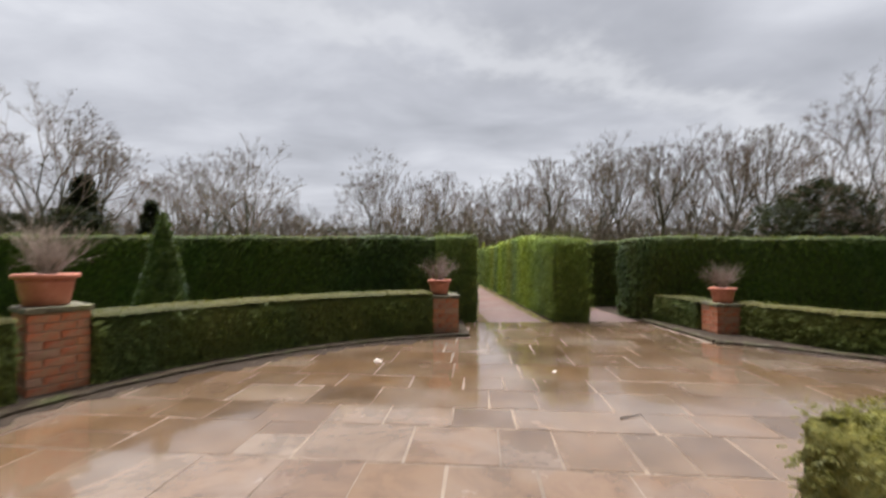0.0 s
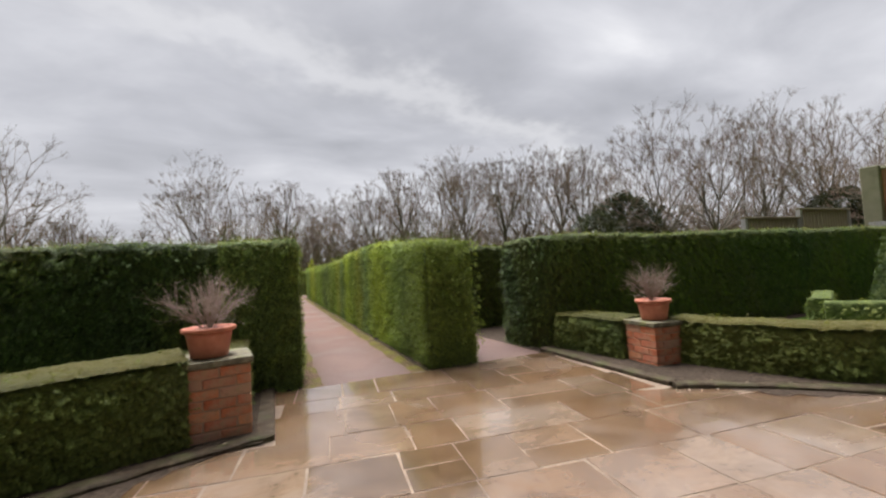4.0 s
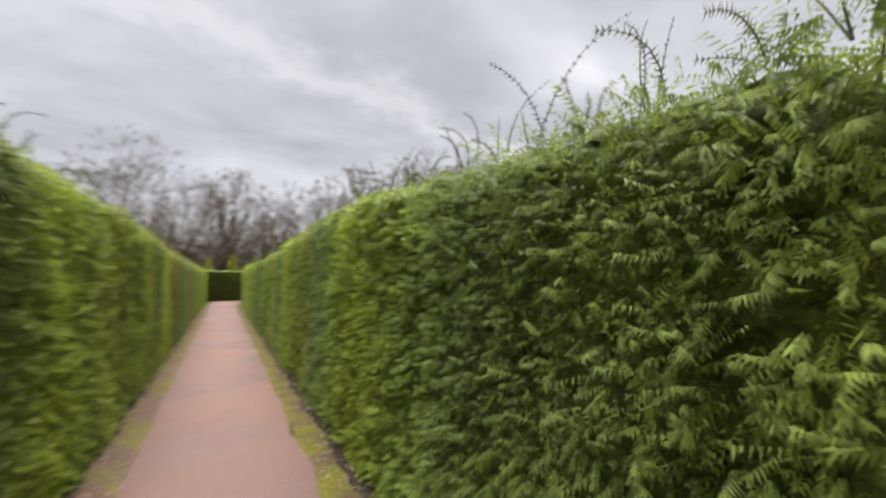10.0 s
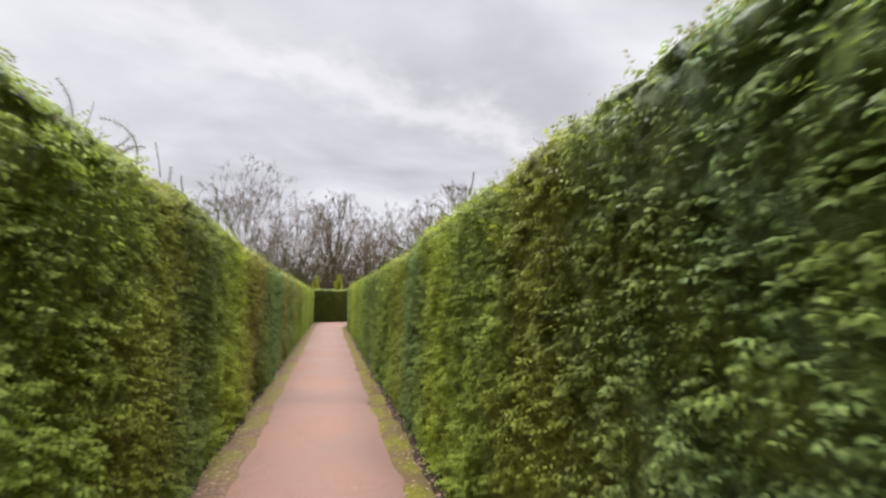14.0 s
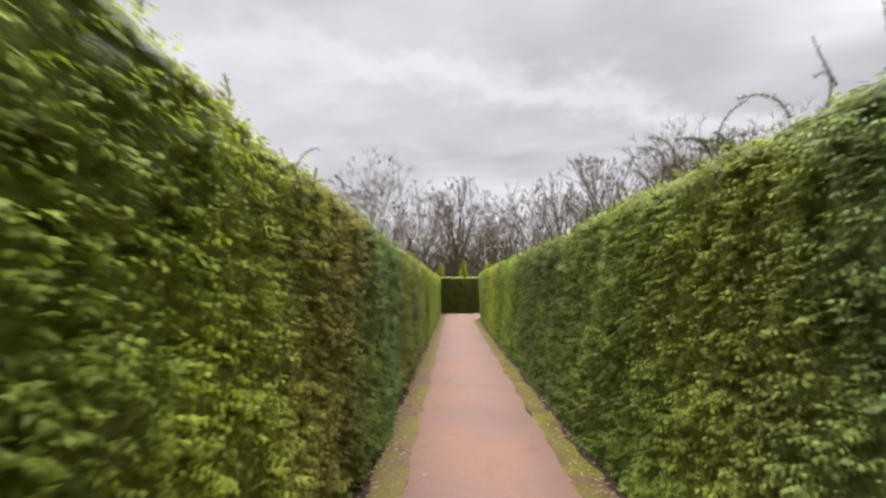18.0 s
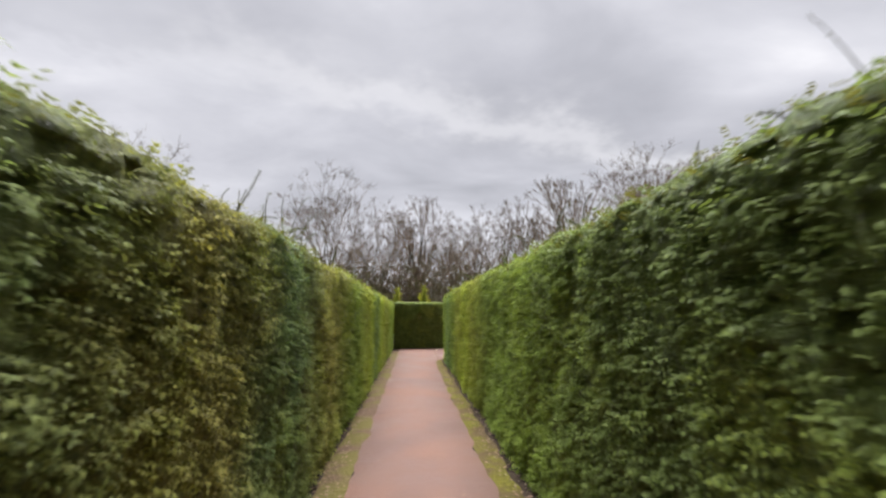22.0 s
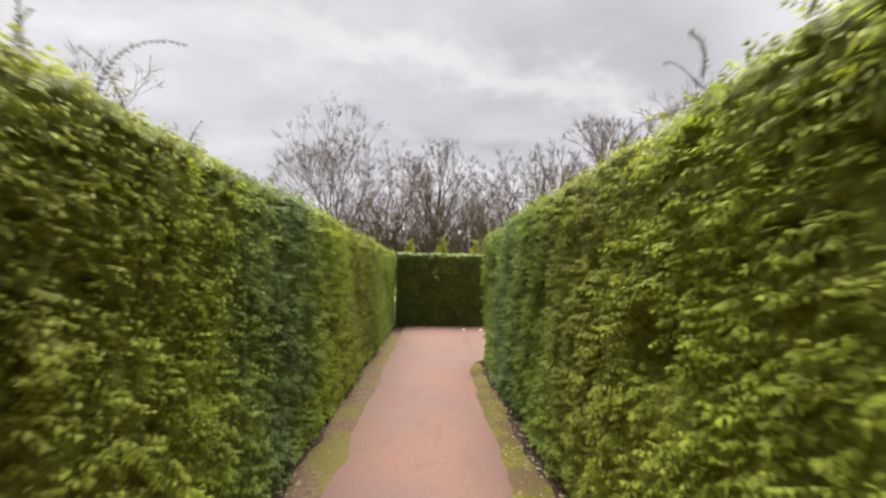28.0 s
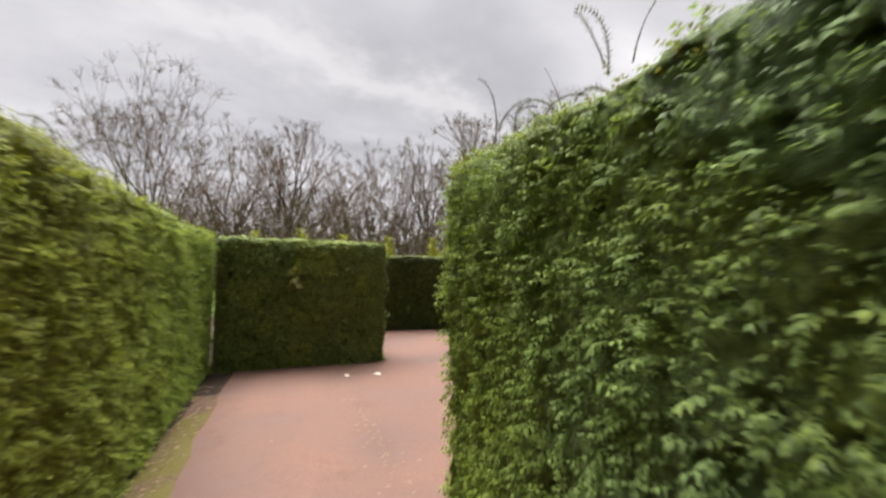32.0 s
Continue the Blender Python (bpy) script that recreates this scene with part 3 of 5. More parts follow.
def hedge_shell(line, half, h, step=0.16, lump=0.035, seed=0.0, round_top=0.05, slope=0.0):
    """A clipped hedge's surface along a line in plan, as vertices and quads with the outside to the front."""
    line = np.array(line, float)
    seg = np.linalg.norm(np.diff(line, axis=0), axis=1)
    run = np.r_[0, np.cumsum(seg)]
    m = max(3, int(run[-1] / step) + 1)
    s = np.linspace(0, run[-1], m)
    mid = np.stack([np.interp(s, run, line[:, i]) for i in range(2)], 1)
    tan = unit(np.gradient(mid, axis=0))
    across = np.stack([tan[:, 1], -tan[:, 0]], 1)
    nz = max(4, int(h / step))
    zs = np.linspace(0, h - round_top, nz)
    prof = [(half - slope * z, z) for z in zs]
    prof += [(half - slope * h - round_top * (1 - math.cos(a)), h - round_top + round_top * math.sin(a)) for a in (0.5, 1.05, 1.5)]
    nt = max(1, int((half - round_top) / step))
    prof += [((half - slope * h - round_top) * (1 - (i + 1) / (nt + 1)), h) for i in range(nt)]
    right = np.array(prof)
    left = right[::-1] * [-1, 1]
    full = np.concatenate([right, [[0, h]], left])
    c = len(full)
    v = np.zeros((m, c, 3))
    v[:, :, :2] = mid[:, None] + across[:, None] * full[None, :, :1]
    v[:, :, 2] = full[None, :, 1]
    i, j = np.meshgrid(np.arange(m - 1), np.arange(c - 1), indexing="ij")
    q = np.stack([i * c + j, (i + 1) * c + j, (i + 1) * c + j + 1, i * c + j + 1], -1).reshape(-1, 4)
    verts, quads = [v.reshape(-1, 3)], [q]
    count = m * c
    for end, flip in ((0, False), (m - 1, True)):
        half_n = c // 2
        k = max(2, int(2 * half / step) + 1)
        grid = np.zeros((half_n + 1, k + 1, 3))
        for r in range(half_n + 1):
            a, b = v[end, r], v[end, c - 1 - r]
            grid[r] = a + (b - a) * np.linspace(0, 1, k + 1)[:, None]
        verts.append(grid.reshape(-1, 3))
        i, j = np.meshgrid(np.arange(half_n), np.arange(k), indexing="ij")
        q = np.stack([i * (k + 1) + j, i * (k + 1) + j + 1, (i + 1) * (k + 1) + j + 1, (i + 1) * (k + 1) + j], -1).reshape(-1, 4)
        quads.append((q if flip else q[:, ::-1]) + count)
        count += grid.shape[0] * grid.shape[1]
    verts, quads = np.concatenate(verts), np.concatenate(quads)
    # bulges of the single plants
    bul = lump * (wobble(verts, 0.9, seed) + 0.5 * wobble(verts, 0.28, seed + 3))
    centre = verts.copy()
    d = ((verts[:, None, :2] - mid[None, ::4]) ** 2).sum(-1).argmin(1)
    out = verts - np.c_[mid[::4][d], np.full(len(verts), h * 0.4)]
    out[:, 2] = np.where(verts[:, 2] > h - 0.02, 0.7, 0.0)
    verts = verts + unit(out) * bul[:, None] * np.minimum(1, verts[:, 2:] / 0.15 + 0.2)
    return verts, quads


def hedge(name, line, half, h, weight, label, mat=None, size=(0.052, 0.100), shape=None, category="hedge", seed=0, shoots=0.0, droop=0.75, lump=0.028, inset=0.05, top_tint=True, group="", step=0.16, tip=None, band=0.17, cover=0.8, rim=None, skin=None, rise=None, face=0, hollows=()):
    """A clipped hedge: dark inside, a yew skin darkened for shade, layered sprays of leaves over it, paler growth along
    the top, and stray shoots.
    face: sprays per square metre of the clipped skin that follows rim; weight: for the rest."""
    rng = np.random.default_rng(100 + seed)
    thing = empty(name, (*line[0], 0))
    tagged(thing, label, category, group)
    v, q = hedge_shell(line, half - inset, h - inset, step=step, lump=lump, seed=seed)
    if rise:
        v[:, 2] *= rise(v[:, 1])
    off = np.array([line[0][0], line[0][1], 0.0])
    high = (lambda y: h * rise(y)) if rise else (lambda y: np.full(len(y), h))
    if rim:
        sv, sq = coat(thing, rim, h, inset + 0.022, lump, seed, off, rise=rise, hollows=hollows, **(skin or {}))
        ends = np.array(line, float)
        if name == "yew_hedge":
            ends[0] += 0.16 * unit(ends[1] - ends[0])
            ends[-1] -= 0.16 * unit(ends[-1] - ends[-2])
        cv, cq = hedge_shell(ends, half - inset - 0.08, h - inset - 0.08, step=0.1 if hollows else 0.3, lump=lump, seed=seed)
        for y, z, r in hollows:
            cv[:, 0] += 0.30 * np.exp(-((cv[:, 1] - y) ** 2 + (cv[:, 2] - z) ** 2) / (1.2 * r) ** 2) * (cv[:, 0] < line[0][0])
        if rise:
            cv[:, 2] *= rise(cv[:, 1])
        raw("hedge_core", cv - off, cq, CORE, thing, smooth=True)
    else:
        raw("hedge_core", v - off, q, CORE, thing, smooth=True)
    p, n = scatter(v, q, lambda c, nn: weight(c, nn) * np.where(nn[:, 2] > 0.6, 0.9, 1.0), rng)
    if rim and face:
        p2, n2 = scatter(sv, sq, lambda c, nn: np.full(len(c), face), rng)
        p, n = np.concatenate([p, p2]), np.concatenate([n, n2])
    # layers of sprays with hollows between, wider than tall
    bent = p + 0.03 * np.stack([wobble(p, 0.14, seed + 1), wobble(p, 0.15, seed + 2), wobble(p, 0.12, seed + 3)], 1)
    dome, pick = tufts(bent, 0.125, 0.068, seed + 5.0)
    relief = 0.55 * dome + 1.1 * pick - 0.8
    keep = rng.random(len(p)) < 0.34 + 0.80 * np.clip(dome * 1.5, 0, 1)
    for y, z, r in hollows:
        keep &= rng.random(len(p)) > 1.8 * np.exp(-((p[:, 1] - y) ** 2 + (p[:, 2] - z) ** 2) / r ** 2)
    p, n, relief = p[keep], n[keep], relief[keep]
    p = p + n * (rng.uniform(-0.012, 0.018, len(p)) + 0.030 * relief)[:, None]
    top = (p[:, 2] > high(p[:, 1]) - band) & (rng.random(len(p)) < cover) if top_tint else np.zeros(len(p), bool)
    k = rng.uniform(*size, len(p)) * (1 + 0.22 * relief)
    flat = n[:, 2] > 0.5
    n = np.where(flat[:, None], rng.normal(0, 1, (len(p), 3)) * [1, 1, 0.25] + [0, 0, 0.35], n)
    n = n - np.array([0, 0, 0.95]) * (np.abs(n[:, 1:2]) > 0.6)   # end faces hang lower
    sprays("foliage", (p - off)[~top], n[~top], k[~top], mat or YEW, thing, rng, shape or FROND, droop, 0.55, roll=0.26)
    if top.any():
        sprays("top_growth", (p - off)[top], n[top] + [0, 0, 0.25], k[top] * 0.7, tip or YEW_TIP, thing, rng, shape or FROND, -0.2)
    if shoots:
        stray(thing, line, half, h, shoots, rng, off, rise)
    return thing


def tufts(p, across, tall, seed):
    """Rounded clipped tufts: 1 at a tuft's middle, 0 in the hollows between; and a random number for each tuft."""
    q = p / np.array([across, across, tall])
    base = np.floor(q)
    best, second, pick = np.full(len(q), 9.0), np.full(len(q), 9.0), np.zeros(len(q))
    for dx in (-1, 0, 1):
        for dy in (-1, 0, 1):
            for dz in (-1, 0, 1):
                c = base + [dx, dy, dz]
                key = c[:, 0] * 12.9898 + c[:, 1] * 78.233 + c[:, 2] * 37.719 + seed
                j = np.stack([np.modf(np.abs(np.sin(key + k * 4.17)) * 43758.5453)[0] for k in range(4)], 1)
                d = np.linalg.norm(c + 0.15 + 0.7 * j[:, :3] - q, axis=1)
                near = d < best
                second = np.where(near, best, np.minimum(second, d))
                pick = np.where(near, j[:, 3], pick)
                best = np.where(near, d, best)
    return np.clip((second - best) / 0.55, 0, 1), pick


def coat(thing, rim, h, inset, lump, seed, off, step=0.034, deep=0.26, mat=None, cell=(0.078, 0.050), relief=0.7, rise=None, hollows=()):
    """The clipped outer skin of a hedge along a line in plan, its outside to the left, made of rounded tufts."""
    rim = np.array(rim, float)
    pts = [rim[0]]
    for a, b, c in zip(rim, rim[1:], rim[2:]):
        u0, u1 = unit(a - b), unit(c - b)
        if u0 @ u1 < -0.9:
            pts.append(b)
            continue
        for t in np.linspace(0, 1, 7):
            pts.append((1 - t) ** 2 * (b + u0 * 0.09) + 2 * t * (1 - t) * b + t * t * (b + u1 * 0.09))
    pts.append(rim[-1])
    pts = np.array(pts)
    run = np.r_[0, np.cumsum(np.linalg.norm(np.diff(pts, axis=0), axis=1))]
    s = np.linspace(0, run[-1], int(run[-1] / step) + 1)
    mid = np.stack([np.interp(s, run, pts[:, i]) for i in range(2)], 1)
    tan = unit(np.gradient(mid, axis=0))
    out = np.stack([-tan[:, 1], tan[:, 0]], 1)
    top, r = h - inset, 0.07
    prof = [(0.0, z, 1.0, 0.0) for z in np.arange(0.0, top - r, step)]
    prof += [(-r * (1 - math.cos(a)), top - r + r * math.sin(a), math.cos(a), math.sin(a)) for a in (0.0, 0.35, 0.7, 1.05, 1.4)]
    prof += [(-r - d, top, 0.0, 1.0) for d in np.arange(0.01, deep, 0.03)]
    prof = np.array(prof)
    m, c = len(mid), len(prof)
    base = mid[:, None] + out[:, None] * (prof[None, :, :1] - inset)
    v = np.concatenate([base, np.broadcast_to(prof[None, :, 1:2], (m, c, 1))], 2).reshape(-1, 3)
    n = np.concatenate([out[:, None] * prof[None, :, 2:3], np.broadcast_to(prof[None, :, 3:], (m, c, 1))], 2).reshape(-1, 3)
    bul = lump * (wobble(v, 0.9, seed) + 0.5 * wobble(v, 0.28, seed + 3))
    dome, pick = tufts(v + 0.02 * np.stack([wobble(v, 0.11, 5), wobble(v, 0.12, 6), wobble(v, 0.10, 7)], 1), cell[0], cell[1], seed)
    flat_v = v + n * bul[:, None]
    high = relief * (np.sqrt(dome) * (0.026 + 0.042 * pick) - 0.050 * (pick < 0.14) - 0.010)
    fine = 0.006 * wobble(v, 0.018, seed + 4)
    for y, z, r in hollows:
        fine = fine - 0.26 * np.exp(-((v[:, 1] - y) ** 2 + (v[:, 2] - z) ** 2) / r ** 2) * (abs(n[:, 0]) > 0.5)
    v = v + n * (bul + high + fine)[:, None] - np.array([0, 0, 0.7]) * (high * (1 - n[:, 2] ** 2) * np.minimum(1, v[:, 2] / 0.1))[:, None]
    i, j = np.meshgrid(np.arange(m - 1), np.arange(c - 1), indexing="ij")
    q = np.stack([i * c + j, (i + 1) * c + j, (i + 1) * c + j + 1, i * c + j + 1], -1).reshape(-1, 4)[:, ::-1]
    if rise:
        v[:, 2] *= rise(v[:, 1])
        flat_v[:, 2] *= rise(flat_v[:, 1])
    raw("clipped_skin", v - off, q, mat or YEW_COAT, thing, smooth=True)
    return flat_v, q


def flat_top(thing, line, half, h, mat, off, seed, step=0.028):
    """The level clipped top of a low hedge, a close mat of cut tips."""
    line = np.array(line, float)
    run = np.r_[0, np.cumsum(np.linalg.norm(np.diff(line, axis=0), axis=1))]
    s = np.linspace(0, run[-1], int(run[-1] / step) + 2)
    mid = np.stack([np.interp(s, run, line[:, i]) for i in range(2)], 1)
    tan = unit(np.gradient(mid, axis=0))
    out = np.stack([tan[:, 1], -tan[:, 0]], 1)
    t = np.linspace(-1, 1, int(2 * half / step) + 1)
    m, c = len(s), len(t)
    v = np.zeros((m, c, 3))
    v[..., :2] = mid[:, None] + out[:, None] * (t[None, :, None] * half)
    v[..., 2] = h - 0.03 * np.abs(t[None]) ** 18
    v = v.reshape(-1, 3)
    dome, pick = tufts(v, 0.05, 0.05, seed)
    v[:, 2] += 0.012 * dome * pick + 0.008 * wobble(v, 0.35, seed) - 0.02 * (wobble(v, 0.13, seed + 1) > 0.85)
    edge = np.abs(np.tile(t, m)) > 0.97
    v[:, :2] += (edge * 0.012 * wobble(v, 0.06, seed + 2))[:, None]
    i, j = np.meshgrid(np.arange(m - 1), np.arange(c - 1), indexing="ij")
    q = np.stack([i * c + j, (i + 1) * c + j, (i + 1) * c + j + 1, i * c + j + 1], -1).reshape(-1, 4)[:, ::-1]
    raw("clipped_top", v - off, q, mat, thing, "pale straw-green clipped top", smooth=True)


def stray(thing, line, half, h, per_metre, rng, off, rise=None, long=1.0):
    """Long unclipped shoots along the top edges: arching stems with rows of short needles."""
    line = np.array(line, float)
    run = np.r_[0, np.cumsum(np.linalg.norm(np.diff(line, axis=0), axis=1))]
    k = int(run[-1] * per_metre)
    clumps = rng.uniform(0, run[-1], max(1, k // 4))
    s = np.clip(clumps[rng.integers(0, len(clumps), k)] + rng.normal(0, 0.30, k), 0, run[-1])
    at = np.stack([np.interp(s, run, line[:, 0]), np.interp(s, run, line[:, 1])], 1)
    ahead = np.stack([np.interp(s + 0.01, run, line[:, i]) - np.interp(s - 0.01, run, line[:, i]) for i in range(2)], 1)
    ahead = unit(ahead)
    across = np.stack([ahead[:, 1], -ahead[:, 0]], 1)
    side = rng.choice([-1, 1], k) * rng.uniform(half * 0.45, half * 0.98, k)
    base = np.c_[at + across * side[:, None], (h * rise(at[:, 1]) if rise else np.full(k, h)) - 0.07]
    sv, sf, nv = [], [], []
    for b in base:
        ln_total = long * rng.uniform(0.10, 0.24) * rng.choice([1.0, 1.0, 1.5])
        d = unit(np.array([rng.normal(0, 0.30), rng.normal(0, 0.30), 1.0]))
        a = rng.uniform(0, 2 * math.pi)
        bend = np.array([math.cos(a), math.sin(a), -0.9]) * rng.uniform(0.05, 0.42)
        p = b
        for i in range(6):
            d = unit(d + bend * (0.3 + 0.16 * i))
            q = p + d * ln_total / 6
            tube(sv, sf, p, q, 0.0030 * (1 - i / 8), 0.0030 * (1 - (i + 1) / 8), 3)
            flank = unit(np.cross(d, [math.sin(a), -math.cos(a), 0.35]))
            for t in (0.15, 0.45, 0.75):
                for e in (-1, 1):
                    o = p + (q - p) * t
                    ln = rng.uniform(0.014, 0.026) * (1.0 - 0.05 * i)
                    tip_ = o + unit(flank * e + d * 0.55 + rng.normal(0, 0.15, 3)) * ln
                    nv += [o + d * 0.0028, tip_, o - d * 0.0028]
            p = q
    tagged(raw("shoot_growth", np.array(sv) - off, np.array(sf), SHOOT, thing), kind="stuff")
    tagged(raw("shoot_foliage", np.array(nv) - off, np.arange(len(nv)).reshape(-1, 3), SHOOT_LEAF, thing), kind="stuff")


def tube(v, f, a, b, ra, rb, k=4):
    """Adds a tapered stick from a to b to the lists v and f."""
    a, b = np.asarray(a, float), np.asarray(b, float)
    d = b - a
    n = math.sqrt(d[0] * d[0] + d[1] * d[1] + d[2] * d[2]) + 1e-9
    d = d / n
    x = np.array([d[2], 0, -d[0]]) if abs(d[1]) > 0.8 else np.array([-d[2], 0.0, d[0]])
    m = math.sqrt(x @ x)
    x = x / m if m > 1e-6 else np.array([1.0, 0, 0])
    y = np.array([d[1] * x[2] - d[2] * x[1], d[2] * x[0] - d[0] * x[2], d[0] * x[1] - d[1] * x[0]])
    o = len(v)
    for p, r in ((a, ra), (b, rb)):
        for i in range(k):
            t = 2 * math.pi * i / k
            v.append(p + r * (math.cos(t) * x + math.sin(t) * y))
    for i in range(k):
        f.append((o + i, o + (i + 1) % k, o + k + (i + 1) % k, o + k + i))


# ---- plan ----
FRONT = 8.35          # front face of the tall hedges, towards the terrace
LEFT, RIGHT = -0.74, 0.84   # faces of the long walk
END = 35.2            # cross hedge that closes the long walk
CORNER = 31.4         # where the hedge on the right of the walk ends
TALL, LOW = 1.80, 0.78
ROUND = (-0.16, 1.55)     # centre of the round terrace
RADIUS = 5.36


def ring(radius, a0, a1, k=28):
    """Points on an arc round the terrace's centre, by compass angles from +y towards +x."""
    return [(ROUND[0] + radius * math.sin(radians(a0 + (a1 - a0) * i / k)), ROUND[1] + radius * math.cos(radians(a0 + (a1 - a0) * i / k))) for i in range(k + 1)]


# ---- ground ----
def sheet(name, outline, z, mat, label, kind="structure", category=""):
    ob = raw(name, [(x, y, z) for x, y in outline], [list(range(len(outline)))], mat)
    return tagged(ob, label, category, kind=kind)


sheet("ground", [(-1500, -1500), (1500, -1500), (1500, 1500), (-1500, 1500)], -0.03, LAWN, "green lawn and rough grass to the horizon")
sheet("soil", [(-40, FRONT - 0.3), (40, FRONT - 0.3), (40, 44), (-40, 44)], -0.018, SOIL, "dark soil with leaf litter under the hedges")


def strip(name, xa, xb, y0, y1, z, mat, label, wob=0.03, seed=0.0, k=90):
    """A long band of ground with uneven edges and a slight camber."""
    ys = np.linspace(y0, y1, k)
    a = np.c_[np.full(k, xa), ys, np.zeros(k)]
    wl = wob * (wobble(a, 0.5, seed) * 0.6 + wobble(a, 0.16, seed + 5) * 0.4)
    wr = wob * (wobble(a, 0.5, seed + 9) * 0.6 + wobble(a, 0.16, seed + 2) * 0.4)
    cols = 7
    v = np.zeros((k, cols, 3))
    for j in range(cols):
        t = j / (cols - 1)
        v[:, j, 0] = (xa + wl) * (1 - t) + (xb + wr) * t
        v[:, j, 1] = ys
        v[:, j, 2] = z + (0.012 * (1 - (2 * t - 1) ** 2) + 0.004 * wobble(v[:, j], 0.4, seed)) * np.clip((y1 - ys) / 2.0, 0, 1) * np.clip((ys - y0) / 1.0, 0, 1)
    i, j = np.meshgrid(np.arange(k - 1), np.arange(cols - 1), indexing="ij")
    q = np.stack([i * cols + j, i * cols + j + 1, (i + 1) * cols + j + 1, (i + 1) * cols + j], -1).reshape(-1, 4)
    return tagged(raw(name, v.reshape(-1, 3), q, mat, smooth=True), label, kind="structure")


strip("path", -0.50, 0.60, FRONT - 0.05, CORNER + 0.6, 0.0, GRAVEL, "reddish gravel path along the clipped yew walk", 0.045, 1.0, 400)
strip("moss_verge", 0.57, 0.80, FRONT - 0.04, CORNER - 0.03, -0.008, MOSS, "yellow-green mossy verge beside the gravel path", 0.05, 4.0, 400)
strip("litter_verge", -0.74, -0.47, FRONT - 0.04, END - 1.0, -0.006, VERGE, "brown verge with dead leaves beside the gravel path", 0.06, 7.0, 400)
bend = [(0.58 + 0.45 * (1 - math.cos(a)), CORNER + 0.03 - 1.3 * (1 - math.sin(a))) for a in np.linspace(0.0, math.pi / 2, 12)]
sheet("path", [*[(-0.50 + 0.03 * math.sin(3.1 * k) + 0.02 * math.sin(7.7 * k), END + 0.1 - 0.3 * k) for k in range(17)], *bend, (3.6, CORNER + 0.03), (3.6, END + 0.1)], 0.003, GRAVEL, "reddish gravel where the hedge walk turns")
strip("path", 1.55, 3.4, END, 42, -0.004, GRAVEL, "reddish gravel beyond the end of the walk", 0.05, 3.0, 60)
strip("path", 1.55, 2.60, FRONT - 0.05, 11.2, -0.001, GRAVEL, "reddish gravel path into the second opening", 0.04, 8.0, 60)


# ---- hedges ----
def close_weight(axis_faces, base):
    """Twigs per square metre: dense on the faces that the walk passes, thin elsewhere."""

    def weight(c, n):
        w_ = np.full(len(c), base)
        for test in axis_faces:
            w_ = np.where(test[0](c, n), test[1], w_)
        return w_

    return weight


HOLLOWS = ((19.25, 1.26, 0.09), (28.2, 1.10, 0.16), (26.75, 1.0, 0.12), (15.2, 0.95, 0.08))   # bare gaps in the right-hand hedge: y, z, radius


def rise(y):
    """How the clipped height changes along the walk: low at the terrace end, highest some metres in."""
    return np.interp(y, (FRONT, FRONT + 0.5, FRONT + 1.2, 10.5, 11.5, 12.7, 14.0, 15.0, 16.3, 18.0, 21.0, 24.0, 27.0), (0.93, 0.95, 0.985, 1.01, 1.06, 1.065, 1.045, 1.03, 1.005, 0.982, 0.982, 0.995, 1.015))


def rise_left(y):
    """The same for the hedge on the other side."""
    return np.interp(y, (FRONT, FRONT + 0.5, FRONT + 1.2, 10.5, 11.5, 12.7, 14.0, 15.0, 16.3, 18.0, 20.0, 26.0), (0.965, 0.98, 1.0, 1.015, 1.05, 1.055, 1.04, 1.03, 1.005, 0.98, 0.97, 0.965))


walk_back = close_weight([(lambda c, n: n[:, 2] > 0.5, 330)], 14)
ROW = {"size": (0.033, 0.066), "droop": 0.42, "face": 2150, "cover": 0.48, "group": "hedges of the walk"}
FAR_ROW = {"size": (0.046, 0.090), "droop": 0.50, "face": 760, "cover": 0.45}

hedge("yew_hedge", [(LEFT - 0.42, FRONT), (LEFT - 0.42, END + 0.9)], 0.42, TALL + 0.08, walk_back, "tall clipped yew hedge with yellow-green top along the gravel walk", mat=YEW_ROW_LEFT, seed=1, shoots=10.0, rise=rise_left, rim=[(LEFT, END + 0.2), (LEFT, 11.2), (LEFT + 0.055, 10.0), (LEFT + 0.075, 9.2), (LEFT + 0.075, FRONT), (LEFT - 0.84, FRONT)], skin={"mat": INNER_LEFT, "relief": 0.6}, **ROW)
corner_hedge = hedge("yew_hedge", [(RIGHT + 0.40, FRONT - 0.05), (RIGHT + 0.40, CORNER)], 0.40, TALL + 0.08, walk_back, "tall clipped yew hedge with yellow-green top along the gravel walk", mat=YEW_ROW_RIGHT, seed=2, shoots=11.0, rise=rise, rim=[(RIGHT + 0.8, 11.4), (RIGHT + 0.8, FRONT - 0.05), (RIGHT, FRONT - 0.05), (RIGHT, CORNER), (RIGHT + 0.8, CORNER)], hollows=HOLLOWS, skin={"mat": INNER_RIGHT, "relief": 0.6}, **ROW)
hedge("yew_hedge", [(LEFT - 0.84, FRONT + 0.45), (-19.0, FRONT + 0.45)], 0.45, TALL, walk_back, "tall clipped dark green yew hedge behind the terrace", seed=3, rim=[(LEFT - 0.80, FRONT), (-19.0, FRONT)], group="hedges round the terrace", **FAR_ROW)
turn_in = [(3.30 - 0.70 * math.sin(a), FRONT + 0.72 - 0.72 * math.cos(a)) for a in np.linspace(0, math.pi / 2, 9)]
